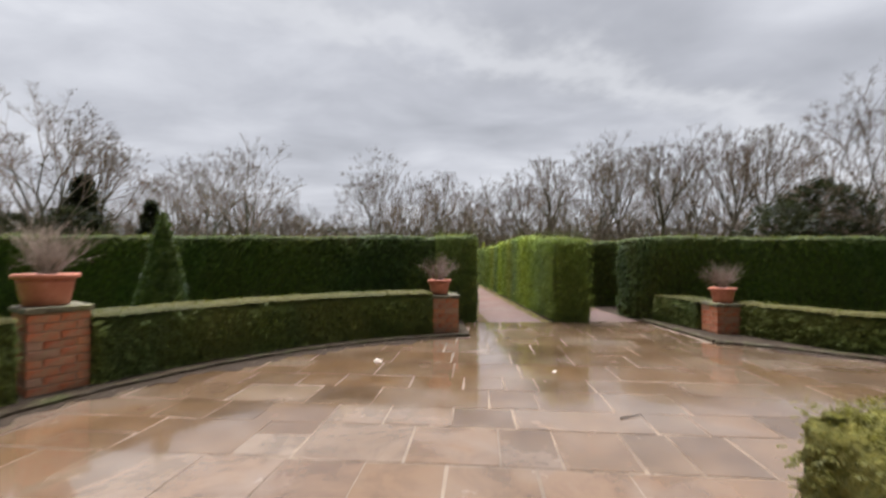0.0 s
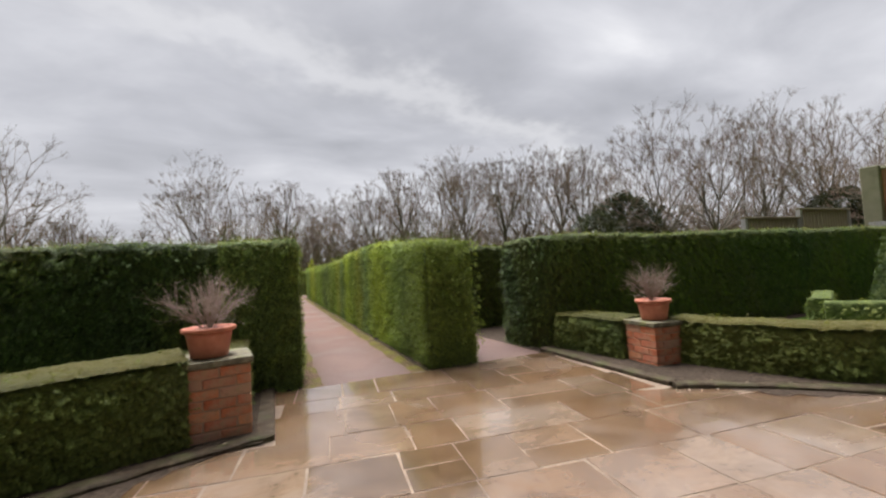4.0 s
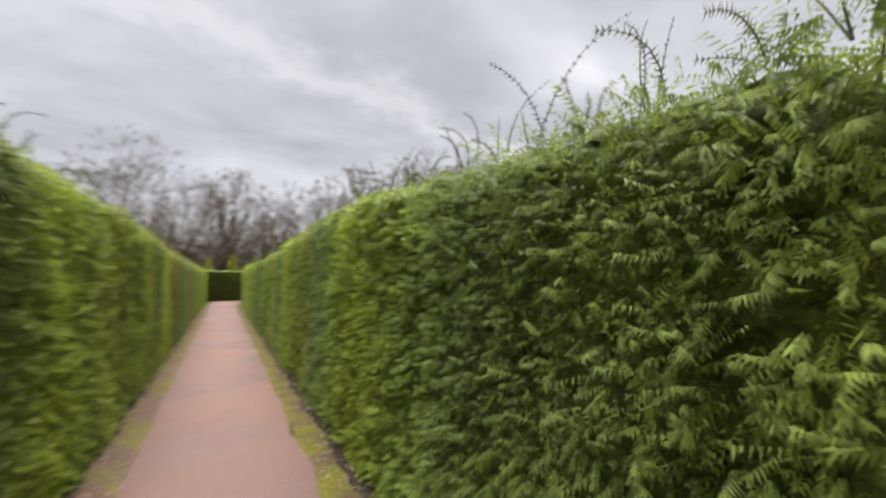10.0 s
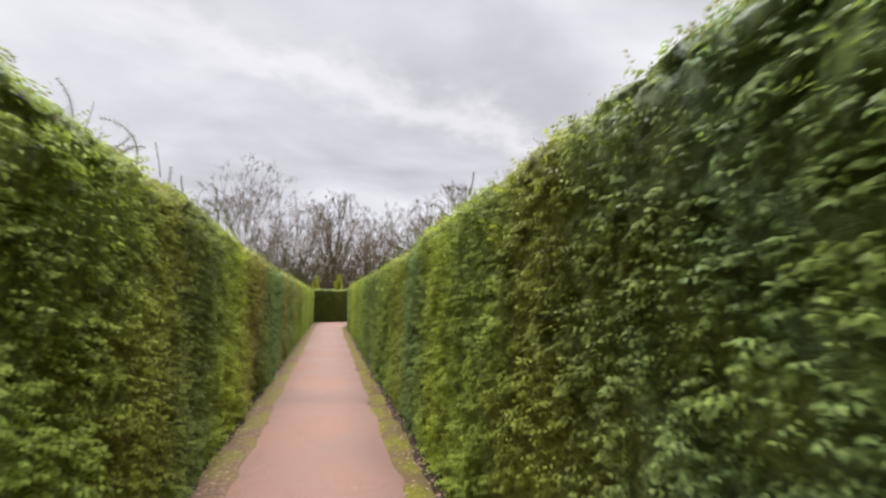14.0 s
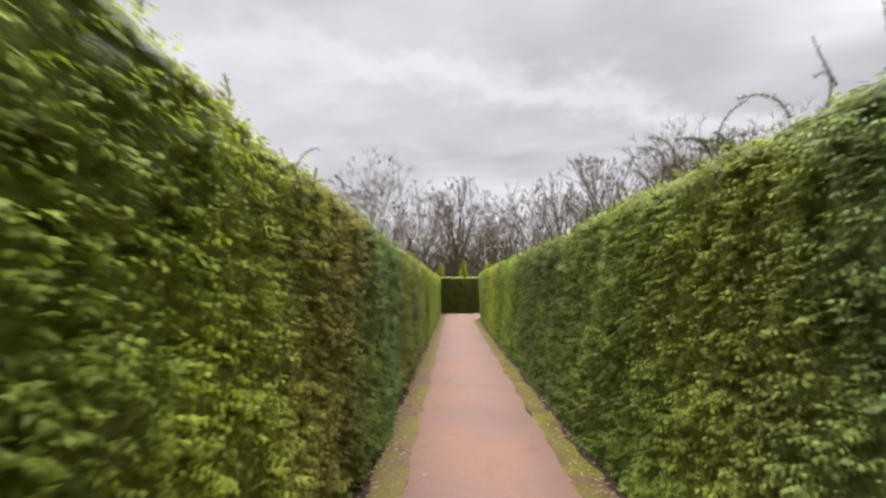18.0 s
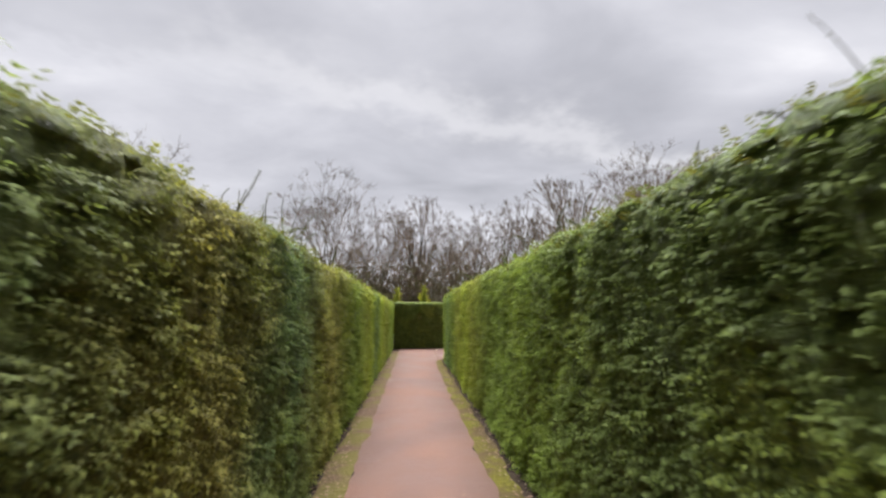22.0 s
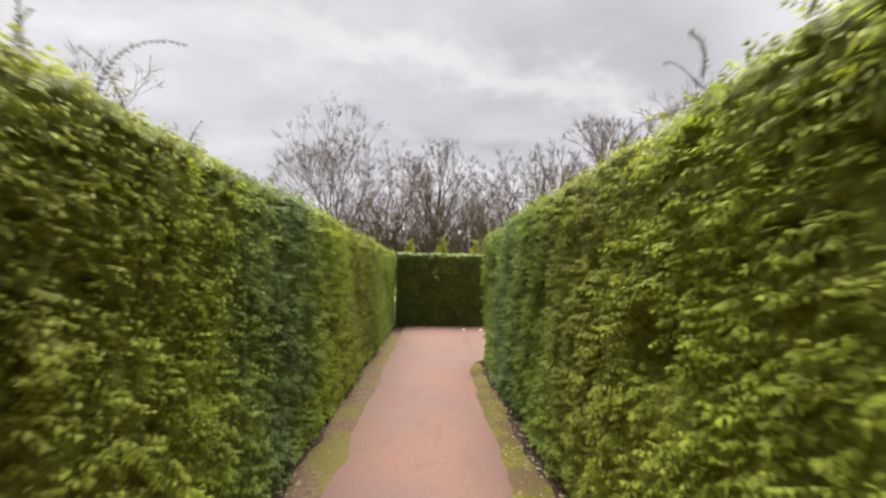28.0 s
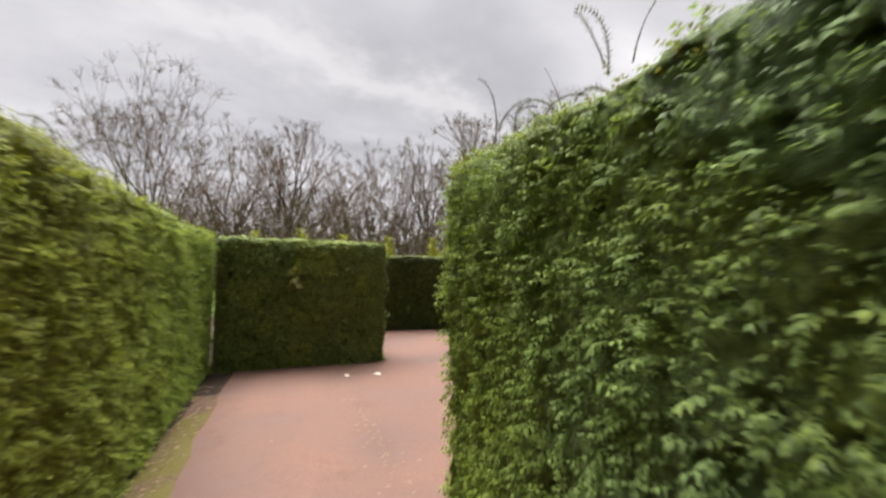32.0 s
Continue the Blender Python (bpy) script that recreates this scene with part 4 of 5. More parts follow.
hedge("yew_hedge", [(2.95, FRONT + 0.52), (15.6, FRONT + 0.30)], 0.50, TALL, walk_back, "tall clipped dark green yew hedge with a rounded end", seed=4, rim=[(15.6, FRONT - 0.2), *turn_in, (2.60, FRONT + 1.05)], group="hedges round the terrace", **FAR_ROW)
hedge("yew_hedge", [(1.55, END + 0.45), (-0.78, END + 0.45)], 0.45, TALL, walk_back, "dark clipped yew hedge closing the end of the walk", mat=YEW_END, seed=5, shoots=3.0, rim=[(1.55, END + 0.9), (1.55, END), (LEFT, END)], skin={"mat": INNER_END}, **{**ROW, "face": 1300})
hedge("yew_hedge", [(1.64, 11.6), (5.0, 11.6)], 0.40, TALL, walk_back, "tall clipped yew hedge inside the second opening", seed=6, rim=[(5.0, 11.2), (1.64, 11.2)], group="hedges of the maze", **FAR_ROW)
hedge("yew_hedge", [(0.6, 39.0), (6.0, 39.0)], 0.45, TALL, walk_back, "tall clipped yew hedge beyond the end of the walk", seed=7, rim=[(6.0, 38.55), (0.6, 38.55)], group="hedges of the maze", **FAR_ROW)


def overgrowth(thing, off):
    """The unclipped end of the right-hand hedge: long drooping plumes over the corner, and tall shoots."""
    rng = np.random.default_rng(44)
    k = 1000
    y = FRONT - 0.05 + 1.55 * rng.random(k) ** 1.5
    z = 1.72 * (1 - rng.random(k) ** 1.6 * 0.9)
    side = np.c_[np.full(k, RIGHT - 0.005), y, z]
    end = np.c_[RIGHT + 0.8 * rng.random(k // 2), np.full(k // 2, FRONT - 0.06), 1.70 * (1 - rng.random(k // 2) ** 1.4 * 0.9)]
    top = np.c_[RIGHT + 0.8 * rng.random(k // 2), FRONT + 1.2 * rng.random(k // 2) ** 1.3, np.full(k // 2, 1.64)]
    p = np.concatenate([side, end, top])
    n = np.concatenate([np.tile([-1.0, -0.25, 0.25], (k, 1)), np.tile([-0.1, -1.0, 0.25], (k // 2, 1)), np.tile([-0.7, -0.3, 0.6], (k // 2, 1))])
    sprays("plume_growth", p - off, n, rng.uniform(0.07, 0.14, len(p)), YEW_ROW_RIGHT, thing, rng, PLUME, 0.45, 0.7, "long drooping unclipped sprays", 0.45)
    stray(thing, [(RIGHT + 0.42, FRONT), (RIGHT + 0.42, FRONT + 1.5)], 0.42, TALL + 0.08, 34, rng, off, rise, 1.45)


overgrowth(corner_hedge, np.array([RIGHT + 0.40, FRONT - 0.05, 0.0]))


def pale_sprig(place, seed):
    """A pale shoot that the shears missed, standing out of the end hedge."""
    rng = np.random.default_rng(seed)
    thing = tagged(empty("pale_sprig", place), "pale green shoot standing out of the dark hedge", "shoot")
    p = rng.normal(0, 0.03, (14, 3)) * [1, 0.4, 1]
    d = unit(np.c_[rng.normal(0, 1, 14), np.full(14, -0.5), rng.normal(0.3, 1, 14)])
    sprays("twig_mass", p, d, rng.uniform(0.10, 0.22, 14), YEW_TIP, thing, rng, SPRAYS[4], 0.0, 0.2)


pale_sprig((0.27, END - 0.02, 1.22), 9)


# ---- terrace ----
def arc_band(name, r0, r1, a0, a1, z0, z1, mat, label, k=60, seed=0.0):
    """A raised curved kerb round the terrace, with a worn top."""
    v, f = [], []
    for i in range(k + 1):
        a = radians(a0 + (a1 - a0) * i / k)
        for r, z in ((r0, z0), (r0 + 0.004, z1 - 0.012), (r0 + 0.02, z1), (r1 - 0.02, z1), (r1, z1 - 0.015), (r1, z0)):
            q = np.array([[ROUND[0] + r * math.sin(a), ROUND[1] + r * math.cos(a), z]])
            rough = wobble(q, 0.22, seed)[0]
            v.append((q[0, 0] + 0.012 * rough * math.sin(a), q[0, 1] + 0.012 * rough * math.cos(a), z + (0.008 * rough if z > 0 else 0)))
    for i in range(k):
        for j in range(5):
            f.append([i * 6 + j, (i + 1) * 6 + j, (i + 1) * 6 + j + 1, i * 6 + j + 1])
    f += [[0, 1, 2, 3, 4, 5], [k * 6 + j for j in (5, 4, 3, 2, 1, 0)]]
    return tagged(raw(name, v, f, mat), label, kind="structure")


arc_band("kerb", RADIUS, RADIUS + 0.15, -112, -9.6, -0.03, 0.045, KERB, "dark wet stone kerb round the terrace", seed=1.0)
arc_band("kerb", RADIUS, RADIUS + 0.15, 31.5, 112, -0.03, 0.045, KERB, "dark wet stone kerb round the terrace", seed=2.0)
arc_band("soil", RADIUS + 0.14, RADIUS + 1.15, -112, -9.6, -0.03, 0.035, SOIL, "dark soil bed under the low hedge", seed=3.0)
arc_band("soil", RADIUS + 0.14, RADIUS + 1.15, 31.5, 112, -0.03, 0.035, SOIL, "dark soil bed under the low hedge", seed=4.0)


def mud_band(a0, a1, wide, seed):
    """A thin ragged film of mud and litter that has washed against the kerb."""
    k = 220
    a = np.radians(np.linspace(a0, a1, k))
    edge = np.c_[np.sin(a), np.cos(a), np.zeros(k)] * RADIUS
    depth = wide * np.clip(0.55 + 0.5 * wobble(edge, 0.5, seed) + 0.35 * wobble(edge, 0.13, seed + 2), 0.05, 1.4)
    depth *= np.minimum(1, np.minimum(np.arange(k), np.arange(k)[::-1]) / 12)
    v = np.concatenate([np.c_[ROUND[0] + (RADIUS - d) * np.sin(a), ROUND[1] + (RADIUS - d) * np.cos(a), np.full(k, z)] for d, z in ((-0.002, 0.009), (depth * 0.5, 0.007), (depth, 0.0035))])
    q = np.array([[r * k + i, (r + 1) * k + i, (r + 1) * k + i + 1, r * k + i + 1] for r in range(2) for i in range(k - 1)])
    return tagged(raw("mud", v, q if a1 < a0 else q[:, ::-1], SOIL, smooth=True), "dark wet mud and litter washed against the kerb", kind="structure")


mud_band(-100, -14, 0.30, 1.0)
mud_band(36, 100, 0.16, 4.0)


def kerb_run(x0, y0, x1, y1, wide):
    bm = box(min(x0, x1) - wide / 2, y0, -0.03, max(x0, x1) + wide / 2, y1, 0.043, 0.012, 2)
    return tagged(part("kerb", bm, KERB), "dark wet stone kerb beside the terrace entrance", kind="structure")


kerb_run(-1.11, 6.86, -1.11, FRONT + 0.15, 0.15)
kerb_run(2.74, 6.24, 2.74, FRONT + 0.1, 0.15)
sheet("soil", [(-1.9, 6.8), (-1.12, 6.8), (-1.12, FRONT + 0.2), (-1.9, FRONT + 0.2)], 0.02, SOIL, "dark soil behind the kerb")
sheet("soil", [(2.75, 6.3), (3.9, 6.3), (3.9, FRONT + 0.2), (2.75, FRONT + 0.2)], 0.030, SOIL, "dark soil behind the kerb")


def clip(poly, inside, cross):
    out = []
    for i, p in enumerate(poly):
        q = poly[(i + 1) % len(poly)]
        if inside(p):
            out.append(p)
            if not inside(q):
                out.append(cross(p, q))
        elif inside(q):
            out.append(cross(p, q))
    return out


def clip_line(poly, nx, ny, c):
    """Keeps the part of a convex outline where nx * x + ny * y <= c."""

    def side(p):
        return nx * p[0] + ny * p[1] - c

    def cross(p, q):
        a, b = side(p), side(q)
        t = a / (a - b)
        return (p[0] + (q[0] - p[0]) * t, p[1] + (q[1] - p[1]) * t)

    return clip(poly, lambda p: side(p) <= 0, cross)


def clip_round(poly):
    for i in range(40):
        a = 2 * math.pi * i / 40
        poly = clip_line(poly, math.cos(a), math.sin(a), math.cos(a) * ROUND[0] + math.sin(a) * ROUND[1] + RADIUS - 0.012) if poly else poly
    return poly


terrace_bed = tagged(part("terrace", prism([(ROUND[0] + (RADIUS + 0.02) * math.cos(2 * math.pi * i / 72), ROUND[1] + (RADIUS + 0.02) * math.sin(2 * math.pi * i / 72)) for i in range(72)], -0.12, -0.0032), MORTAR), "round terrace of wet sandstone flags with pale pointing", "terrace", kind="structure")
entry_bed = part("entry_bed", prism([(-1.04, 6.2), (2.67, 6.2), (2.67, FRONT - 0.02), (-1.04, FRONT - 0.02)], -0.11, -0.0036), MORTAR, terrace_bed)
PAVE_TURN = radians(-7.0)


def flagstone(outline, rng):
    cx, cy = (sum(p[i] for p in outline) / len(outline) for i in range(2))
    top = rng.uniform(-0.0015, 0.0015)
    sx, sy = rng.normal(0, 0.0018, 2)
    k = len(outline)
    v = []
    for inset, z in ((0.0, -0.03), (0.0, 0.0)):
        for x, y in outline:
            d = math.hypot(x - cx, y - cy)
            s = max(0.0, 1 - inset / d)
            v.append(((x - cx) * s, (y - cy) * s, z + (top + sx * (x - cx) + sy * (y - cy) if z > -0.02 else 0)))
    f = [list(range(k, 2 * k))] + [[i, (i + 1) % k, k + (i + 1) % k, k + i] for i in range(k)]
    ob = raw("flagstone", v, f, FLAG, terrace_bed)
    ob.location = (cx, cy, 0)


def lay_flags():
    rng = np.random.default_rng(5)
    c, s = math.cos(PAVE_TURN), math.sin(PAVE_TURN)
    y = -6.0
    while y < 7.2:
        tall_row = rng.choice([0.42, 0.50, 0.58, 0.66, 0.74])
        x = -6.5 + rng.uniform(0, 0.6)
        while x < 6.5:
            wide = rng.choice([0.42, 0.55, 0.62, 0.75, 0.88, 1.05])
            pieces = [(x, y, x + wide, y + tall_row)]
            if rng.random() < 0.28 and wide > 0.7:
                m = x + wide * rng.uniform(0.4, 0.6)
                pieces = [(x, y, m, y + tall_row), (m, y, x + wide, y + tall_row)]
            elif rng.random() < 0.30 and tall_row > 0.55:
                m = y + tall_row * rng.uniform(0.4, 0.6)
                pieces = [(x, y, x + wide, m), (x, m, x + wide, y + tall_row)]
            for x0, y0, x1, y1 in pieces:
                j = 0.008
                quad = [(x0 + j, y0 + j), (x1 - j, y0 + j), (x1 - j, y1 - j), (x0 + j, y1 - j)]
                quad = [(px + rng.normal(0, 0.006), py + rng.normal(0, 0.006)) for px, py in quad]
                quad = [(ROUND[0] + c * px - s * py, ROUND[1] + s * px + c * py) for px, py in quad]
                my = sum(p[1] for p in quad) / 4
                mx = sum(p[0] for p in quad) / 4
                if my > 6.25 and mx < -0.3 and my < 6.72:
                    quad = clip_round(quad)
                elif my > 6.25 and -1.1 < mx < 2.75:
                    for nx, ny, lim in ((-1, 0, 1.03), (1, 0, 2.66), (0, 1, FRONT - 0.04)):
                        quad = clip_line(quad, nx, ny, lim) if quad else quad
                elif math.hypot(mx - ROUND[0], my - ROUND[1]) > RADIUS - 0.9:
                    quad = clip_round(quad)
                if len(quad) > 2:
                    area = 0.5 * abs(sum(p[0] * q[1] - q[0] * p[1] for p, q in zip(quad, quad[1:] + quad[:1])))
                    if area > 0.02:
                        flagstone(quad, rng)
            x += wide
        y += tall_row


lay_flags()


# ---- low hedges and topiary ----
low_weight = close_weight([(lambda c, n: n[:, 2] > 0.5, 620)], 60)
LOWL = "low clipped green hedge with a flat pale top"


def low_hedge(line, half=0.34, h=LOW, seed=0, label=LOWL + " behind the kerb", rim=None):
    if rim is None:
        mid = np.array(line)
        tan = unit(np.gradient(mid, axis=0))
        rim = (mid + np.stack([tan[:, 1], -tan[:, 0]], 1) * half)[::-1].tolist()
    thing = hedge("low_hedge", line, half, h, low_weight, label, BOX, (0.028, 0.056), FINE, seed=seed, lump=0.02, inset=0.03, droop=0.35, face=2300, group="low hedges round the terrace", tip=BOX_TOP, band=0.02, cover=0.9, rim=rim, skin={"step": 0.024, "mat": BOX_COAT, "cell": (0.055, 0.045), "relief": 0.5, "deep": 0.06})
    flat_top(thing, line, half - 0.02, h - 0.012, STRAW_TOP, np.array([*line[0], 0.0]), seed)
    return thing


HR = RADIUS + 0.55
low_hedge(ring(HR, -61.2, -15.4), h=0.74, seed=20)
low_hedge(ring(HR, -112, -67.0, 20), seed=21)
low_hedge([(3.68, 6.92), (3.76, 6.35), *ring(HR - 0.08, 47, 112)], 0.25, h=0.57, seed=22)
low_hedge([(-1.55, 7.52), (-1.55, FRONT + 0.05)], 0.30, h=0.66, seed=23, label="low clipped green hedge between brick pier and tall hedge", rim=[(-1.25, FRONT + 0.05), (-1.25, 7.52), (-1.85, 7.52)])
low_hedge([(3.38, 7.28), (3.20, FRONT + 0.05)], 0.30, h=0.56, seed=24, label="low clipped green hedge between brick pier and tall hedge", rim=[(3.65, 7.22), (3.06, 7.22), (2.90, FRONT + 0.05)])
hedge("box_bed", [(0.41, 0.70), (0.41, 1.76)], 0.60, 0.71, close_weight([(lambda c, n: n[:, 2] > 0.5, 1300)], 60), "clipped yellowish green box block on the terrace", BOX_TOP, (0.030, 0.056), FINE, "shrub", tip=BOX_TOP, seed=25, lump=0.012, inset=0.03, droop=0.1, face=1100, rim=[(1.01, 0.70), (-0.19, 0.70), (-0.19, 1.76), (1.01, 1.76), (1.01, 0.70)], skin={"mat": TIP_COAT, "cell": (0.06, 0.05), "relief": 0.45, "deep": 0.55})


def cone(name, place, h, r, label, seed, mat, per=420, size=(0.05, 0.09), category="topiary", core=None):
    """A clipped cone of evergreen."""
    rng = np.random.default_rng(seed)
    thing = tagged(empty(name, place), label, category)
    k, rows = 26, 16
    v = np.zeros((rows + 1, k, 3))
    for i in range(rows + 1):
        t = i / rows
        rad = (r - 0.04) * (1 - t) ** 0.9 + 0.015
        for j in range(k):
            a = 2 * math.pi * j / k
            v[i, j] = (rad * math.cos(a), rad * math.sin(a), t * (h - 0.04))
    v = v.reshape(-1, 3)
    v += unit(np.c_[v[:, :2], np.zeros(len(v))]) * (0.02 * wobble(v + np.array(place), 0.4, seed))[:, None]
    q = np.array([[i * k + j, i * k + (j + 1) % k, (i + 1) * k + (j + 1) % k, (i + 1) * k + j] for i in range(rows) for j in range(k)])
    raw("topiary_core", v, q, core or CORE, thing, smooth=True)
    p, n = scatter(v, q, lambda c, nn: np.full(len(c), per), rng)
    sprays("foliage", p - n * 0.01, n + [0, 0, 0.3], rng.uniform(*size, len(p)), mat, thing, rng, FINE, 0.0)
    return thing


cone("yew_cone", (-6.2, 7.1, 0), 2.12, 0.47, "tall clipped yew cone behind the low hedge", 31, CONE_YEW, 620)
cone("yew_cone", (7.75, 6.15, 0), 2.14, 0.60, "tall clipped yew cone standing in low box edging", 32, CONE_YEW, 620)
for i, (line, half) in enumerate((([(6.40, 6.65), (7.20, 5.10)], 0.16), ([(6.62, 6.80), (8.2, 7.5)], 0.16), ([(7.42, 5.22), (9.0, 6.0)], 0.16))):
    hedge("box_edging", line, half, 0.56, close_weight([], 260), "low clipped box edging round the yew cone", BOX, (0.04, 0.07), FINE, seed=40 + i, lump=0.012, inset=0.02, top_tint=False, step=0.1, group="box edging")


# ---- piers and pots ----
def pier(place, turn, courses):
    """A square brick pier on the kerb with a thick stone cap; bricks laid in pairs, turned course by course."""
    rng = np.random.default_rng(8)
    thing = tagged(empty("brick_pier", place, turn), "square red brick pier with a mossy stone cap", "pier", "brick piers")
    high = courses * 0.0845
    shaft = part("shaft", box(-0.226, -0.226, -0.03, 0.226, 0.226, high), JOINT, thing)
    shared = {}

    def brick(x0, y0, x1, y1, z0, z1):
        key = (round(x1 - x0, 3), round(y1 - y0, 3), rng.integers(0, 3))
        if key not in shared:
            bm = box(-(x1 - x0) / 2, -(y1 - y0) / 2, -(z1 - z0) / 2, (x1 - x0) / 2, (y1 - y0) / 2, (z1 - z0) / 2, 0.006, 1)
            for v in bm.verts:
                v.co += Vector(rng.normal(0, 0.0022, 3))
            me = bpy.data.meshes.new("brick")
            bm.to_mesh(me)
            bm.free()
            me.materials.append(BRICK)
            shared[key] = me
        ob = new("brick", shared[key])
        ob.parent = shaft
        ob.location = ((x0 + x1) / 2 + rng.normal(0, 0.0015), (y0 + y1) / 2 + rng.normal(0, 0.0015), (z0 + z1) / 2)
        ob.rotation_euler = (0, 0, rng.normal(0, 0.006))

    w_, d, j = 0.236, 0.108, 0.011
    ch = 0.0845
    for c in range(courses):
        z0, z1 = c * ch + j / 2, (c + 1) * ch - j / 2
        cells = []
        for s in (-1, 1):
            y0, y1 = sorted((s * w_, s * (w_ - d)))
            cells += [(-w_, y0, -j / 2, y1), (j / 2, y0, w_, y1)]
            cells.append((min(s * w_, s * (w_ - d)), -w_ + d + j, max(s * w_, s * (w_ - d)), w_ - d - j))
        for x0, y0, x1, y1 in cells:
            if c % 2:
                x0, y0, x1, y1 = y0, x0, y1, x1
            brick(x0, y0, x1, y1, z0, z1)
    bm = box(-0.258, -0.258, high, 0.258, 0.258, high + 0.058, 0.012, 2)
    bmesh.ops.subdivide_edges(bm, edges=[e for e in bm.edges if e.calc_length() > 0.3], cuts=7, use_grid_fill=True)
    for v in bm.verts:
        v.co += Vector((noise.noise(v.co * 9), noise.noise(v.co * 9 + Vector((7, 0, 0))), 0.5 * noise.noise(v.co * 7))) * 0.010
        v.co.z = max(v.co.z, high + 0.001)
    part("cap_stone", bm, CAPSTONE, thing, "weathered grey stone cap with moss", smooth=False)
    return thing


pier_places = [(-1.47, 7.25, 8, 7), (3.38, 6.97, -5, 6), (-5.44, 4.21, 56, 9)]
for x, y, turn, courses in pier_places:
    pier((x, y, 0.02 if x < 0 else -0.03), turn, courses)


def flower_pot(place, turn):
    thing = tagged(empty("plant_pot", place, turn), "large round terracotta pot on the brick pier", "plant pot", "terracotta pots")
    profile = [(r * 0.68, z * 0.85) for r, z in [(0.205, 0.0), (0.215, 0.012), (0.232, 0.10), (0.256, 0.20), (0.268, 0.245), (0.302, 0.252), (0.312, 0.266), (0.312, 0.284), (0.302, 0.296), (0.285, 0.298), (0.268, 0.288), (0.258, 0.262), (0.02, 0.265)]]
    body = part("pot_body", lathe([*profile[:5], (profile[4][0] - 0.02, profile[4][1] + 0.001)], 40), POT, thing, smooth=True)
    part("rim", lathe([(profile[4][0] - 0.03, profile[4][1] - 0.004), *profile[5:]], 40), POT, body, smooth=True)
    part("potting_soil", lathe([(0.174, 0.219), (0.172, 0.228), (0.09, 0.236), (0.01, 0.240)], 24), SOIL, thing, "dark potting soil")
    return thing


def bare_shrub(place, seed):
    rng = np.random.default_rng(seed)
    thing = tagged(empty("bare_shrub", place), "leafless pale brown twiggy shrub growing in the pot", "shrub", "shrubs in pots")
    v, f = [], []

    def shoot(p, d, ln, r, level):
        k = 4 if level == 0 else 3
        for i in range(k):
            d = unit(d + rng.normal(0, 0.13, 3) + np.array([0, 0, 0.05]))
            q = p + d * ln / k
            tube(v, f, p, q, r * (1 - 0.7 * i / k), r * (1 - 0.7 * (i + 1) / k), 3)
            if level < 2:
                for _ in range(2 if level == 0 else 1):
                    shoot(q, unit(d + rng.normal(0, 0.45, 3)), ln * rng.uniform(0.35, 0.6), r * 0.6, level + 1)
            p = q

    for i in range(34):
        a = rng.uniform(0, 2 * math.pi)
        lean = rng.uniform(0.05, 0.95)
        p = np.array([0.05 * math.cos(a) * lean, 0.05 * math.sin(a) * lean, 0.0])
        shoot(p, unit(np.array([math.cos(a) * lean, math.sin(a) * lean, 1.0])), rng.uniform(0.22, 0.35), 0.0040, 0)
        raw("branch", np.array(v), np.array(f), DRY, thing)
        v.clear()
        f.clear()
    return thing


for i, (x, y, turn, courses) in enumerate(pier_places):
    top = (0.02 if x < 0 else -0.03) + courses * 0.0845 + 0.060
    if i == 0:
        x -= 0.06
        pot = flower_pot((x, y, top), turn)
    else:
        big = 1.22 if i == 2 else 1.0   # the pot on the tallest pier is larger
        x -= 0.06 if i == 2 else 0.0
        copy_thing(pot, pose(x, y, top, 0, 0, turn * 7)).scale = (big, big, big)
    shrub = bare_shrub((x, y, top + 0.232 * (1.22 if i == 2 else 1.0)), 50 + i)
    if i == 2:
        shrub.scale = (1.22, 1.22, 1.22)


# ---- trees ----
def limb(out, rng, p, d, ln, r0, r1, k, lift, sway):
    """Adds k tapering pieces of one limb; returns its end and direction there."""
    for i in range(k):
        d = unit(d + rng.normal(0, sway, 3) + np.array([0, 0, lift]))
        q = p + d * ln / k
        out.append((p, q, r0 + (r1 - r0) * i / k, r0 + (r1 - r0) * (i + 1) / k))
        p = q
    return p, d


def slivers(p, d, ln, wide, rng):
    """Fine twigs, one tapering sliver each."""
    p, d, ln = np.array(p), np.array(d), np.array(ln)
    side = unit(np.cross(d, rng.normal(size=d.shape)))
    return np.stack([p + side * wide, p + d * ln[:, None], p - side * wide], 1).reshape(-1, 3)


def twig_fan(tw, rng, p, d, ln, k, lift):
    """A spray of twigs at a branch's end, each with finer ones."""
    for _ in range(k):
        e = unit(d + rng.normal(0, 0.45, 3) + np.array([0, 0, lift]))
        s = ln * rng.uniform(0.5, 1.1)
        tw.append((p, e, s))
        for _ in range(2):
            tw.append((p + e * s * rng.uniform(0.25, 0.8), unit(e + rng.normal(0, 0.45, 3)), s * rng.uniform(0.4, 0.7)))


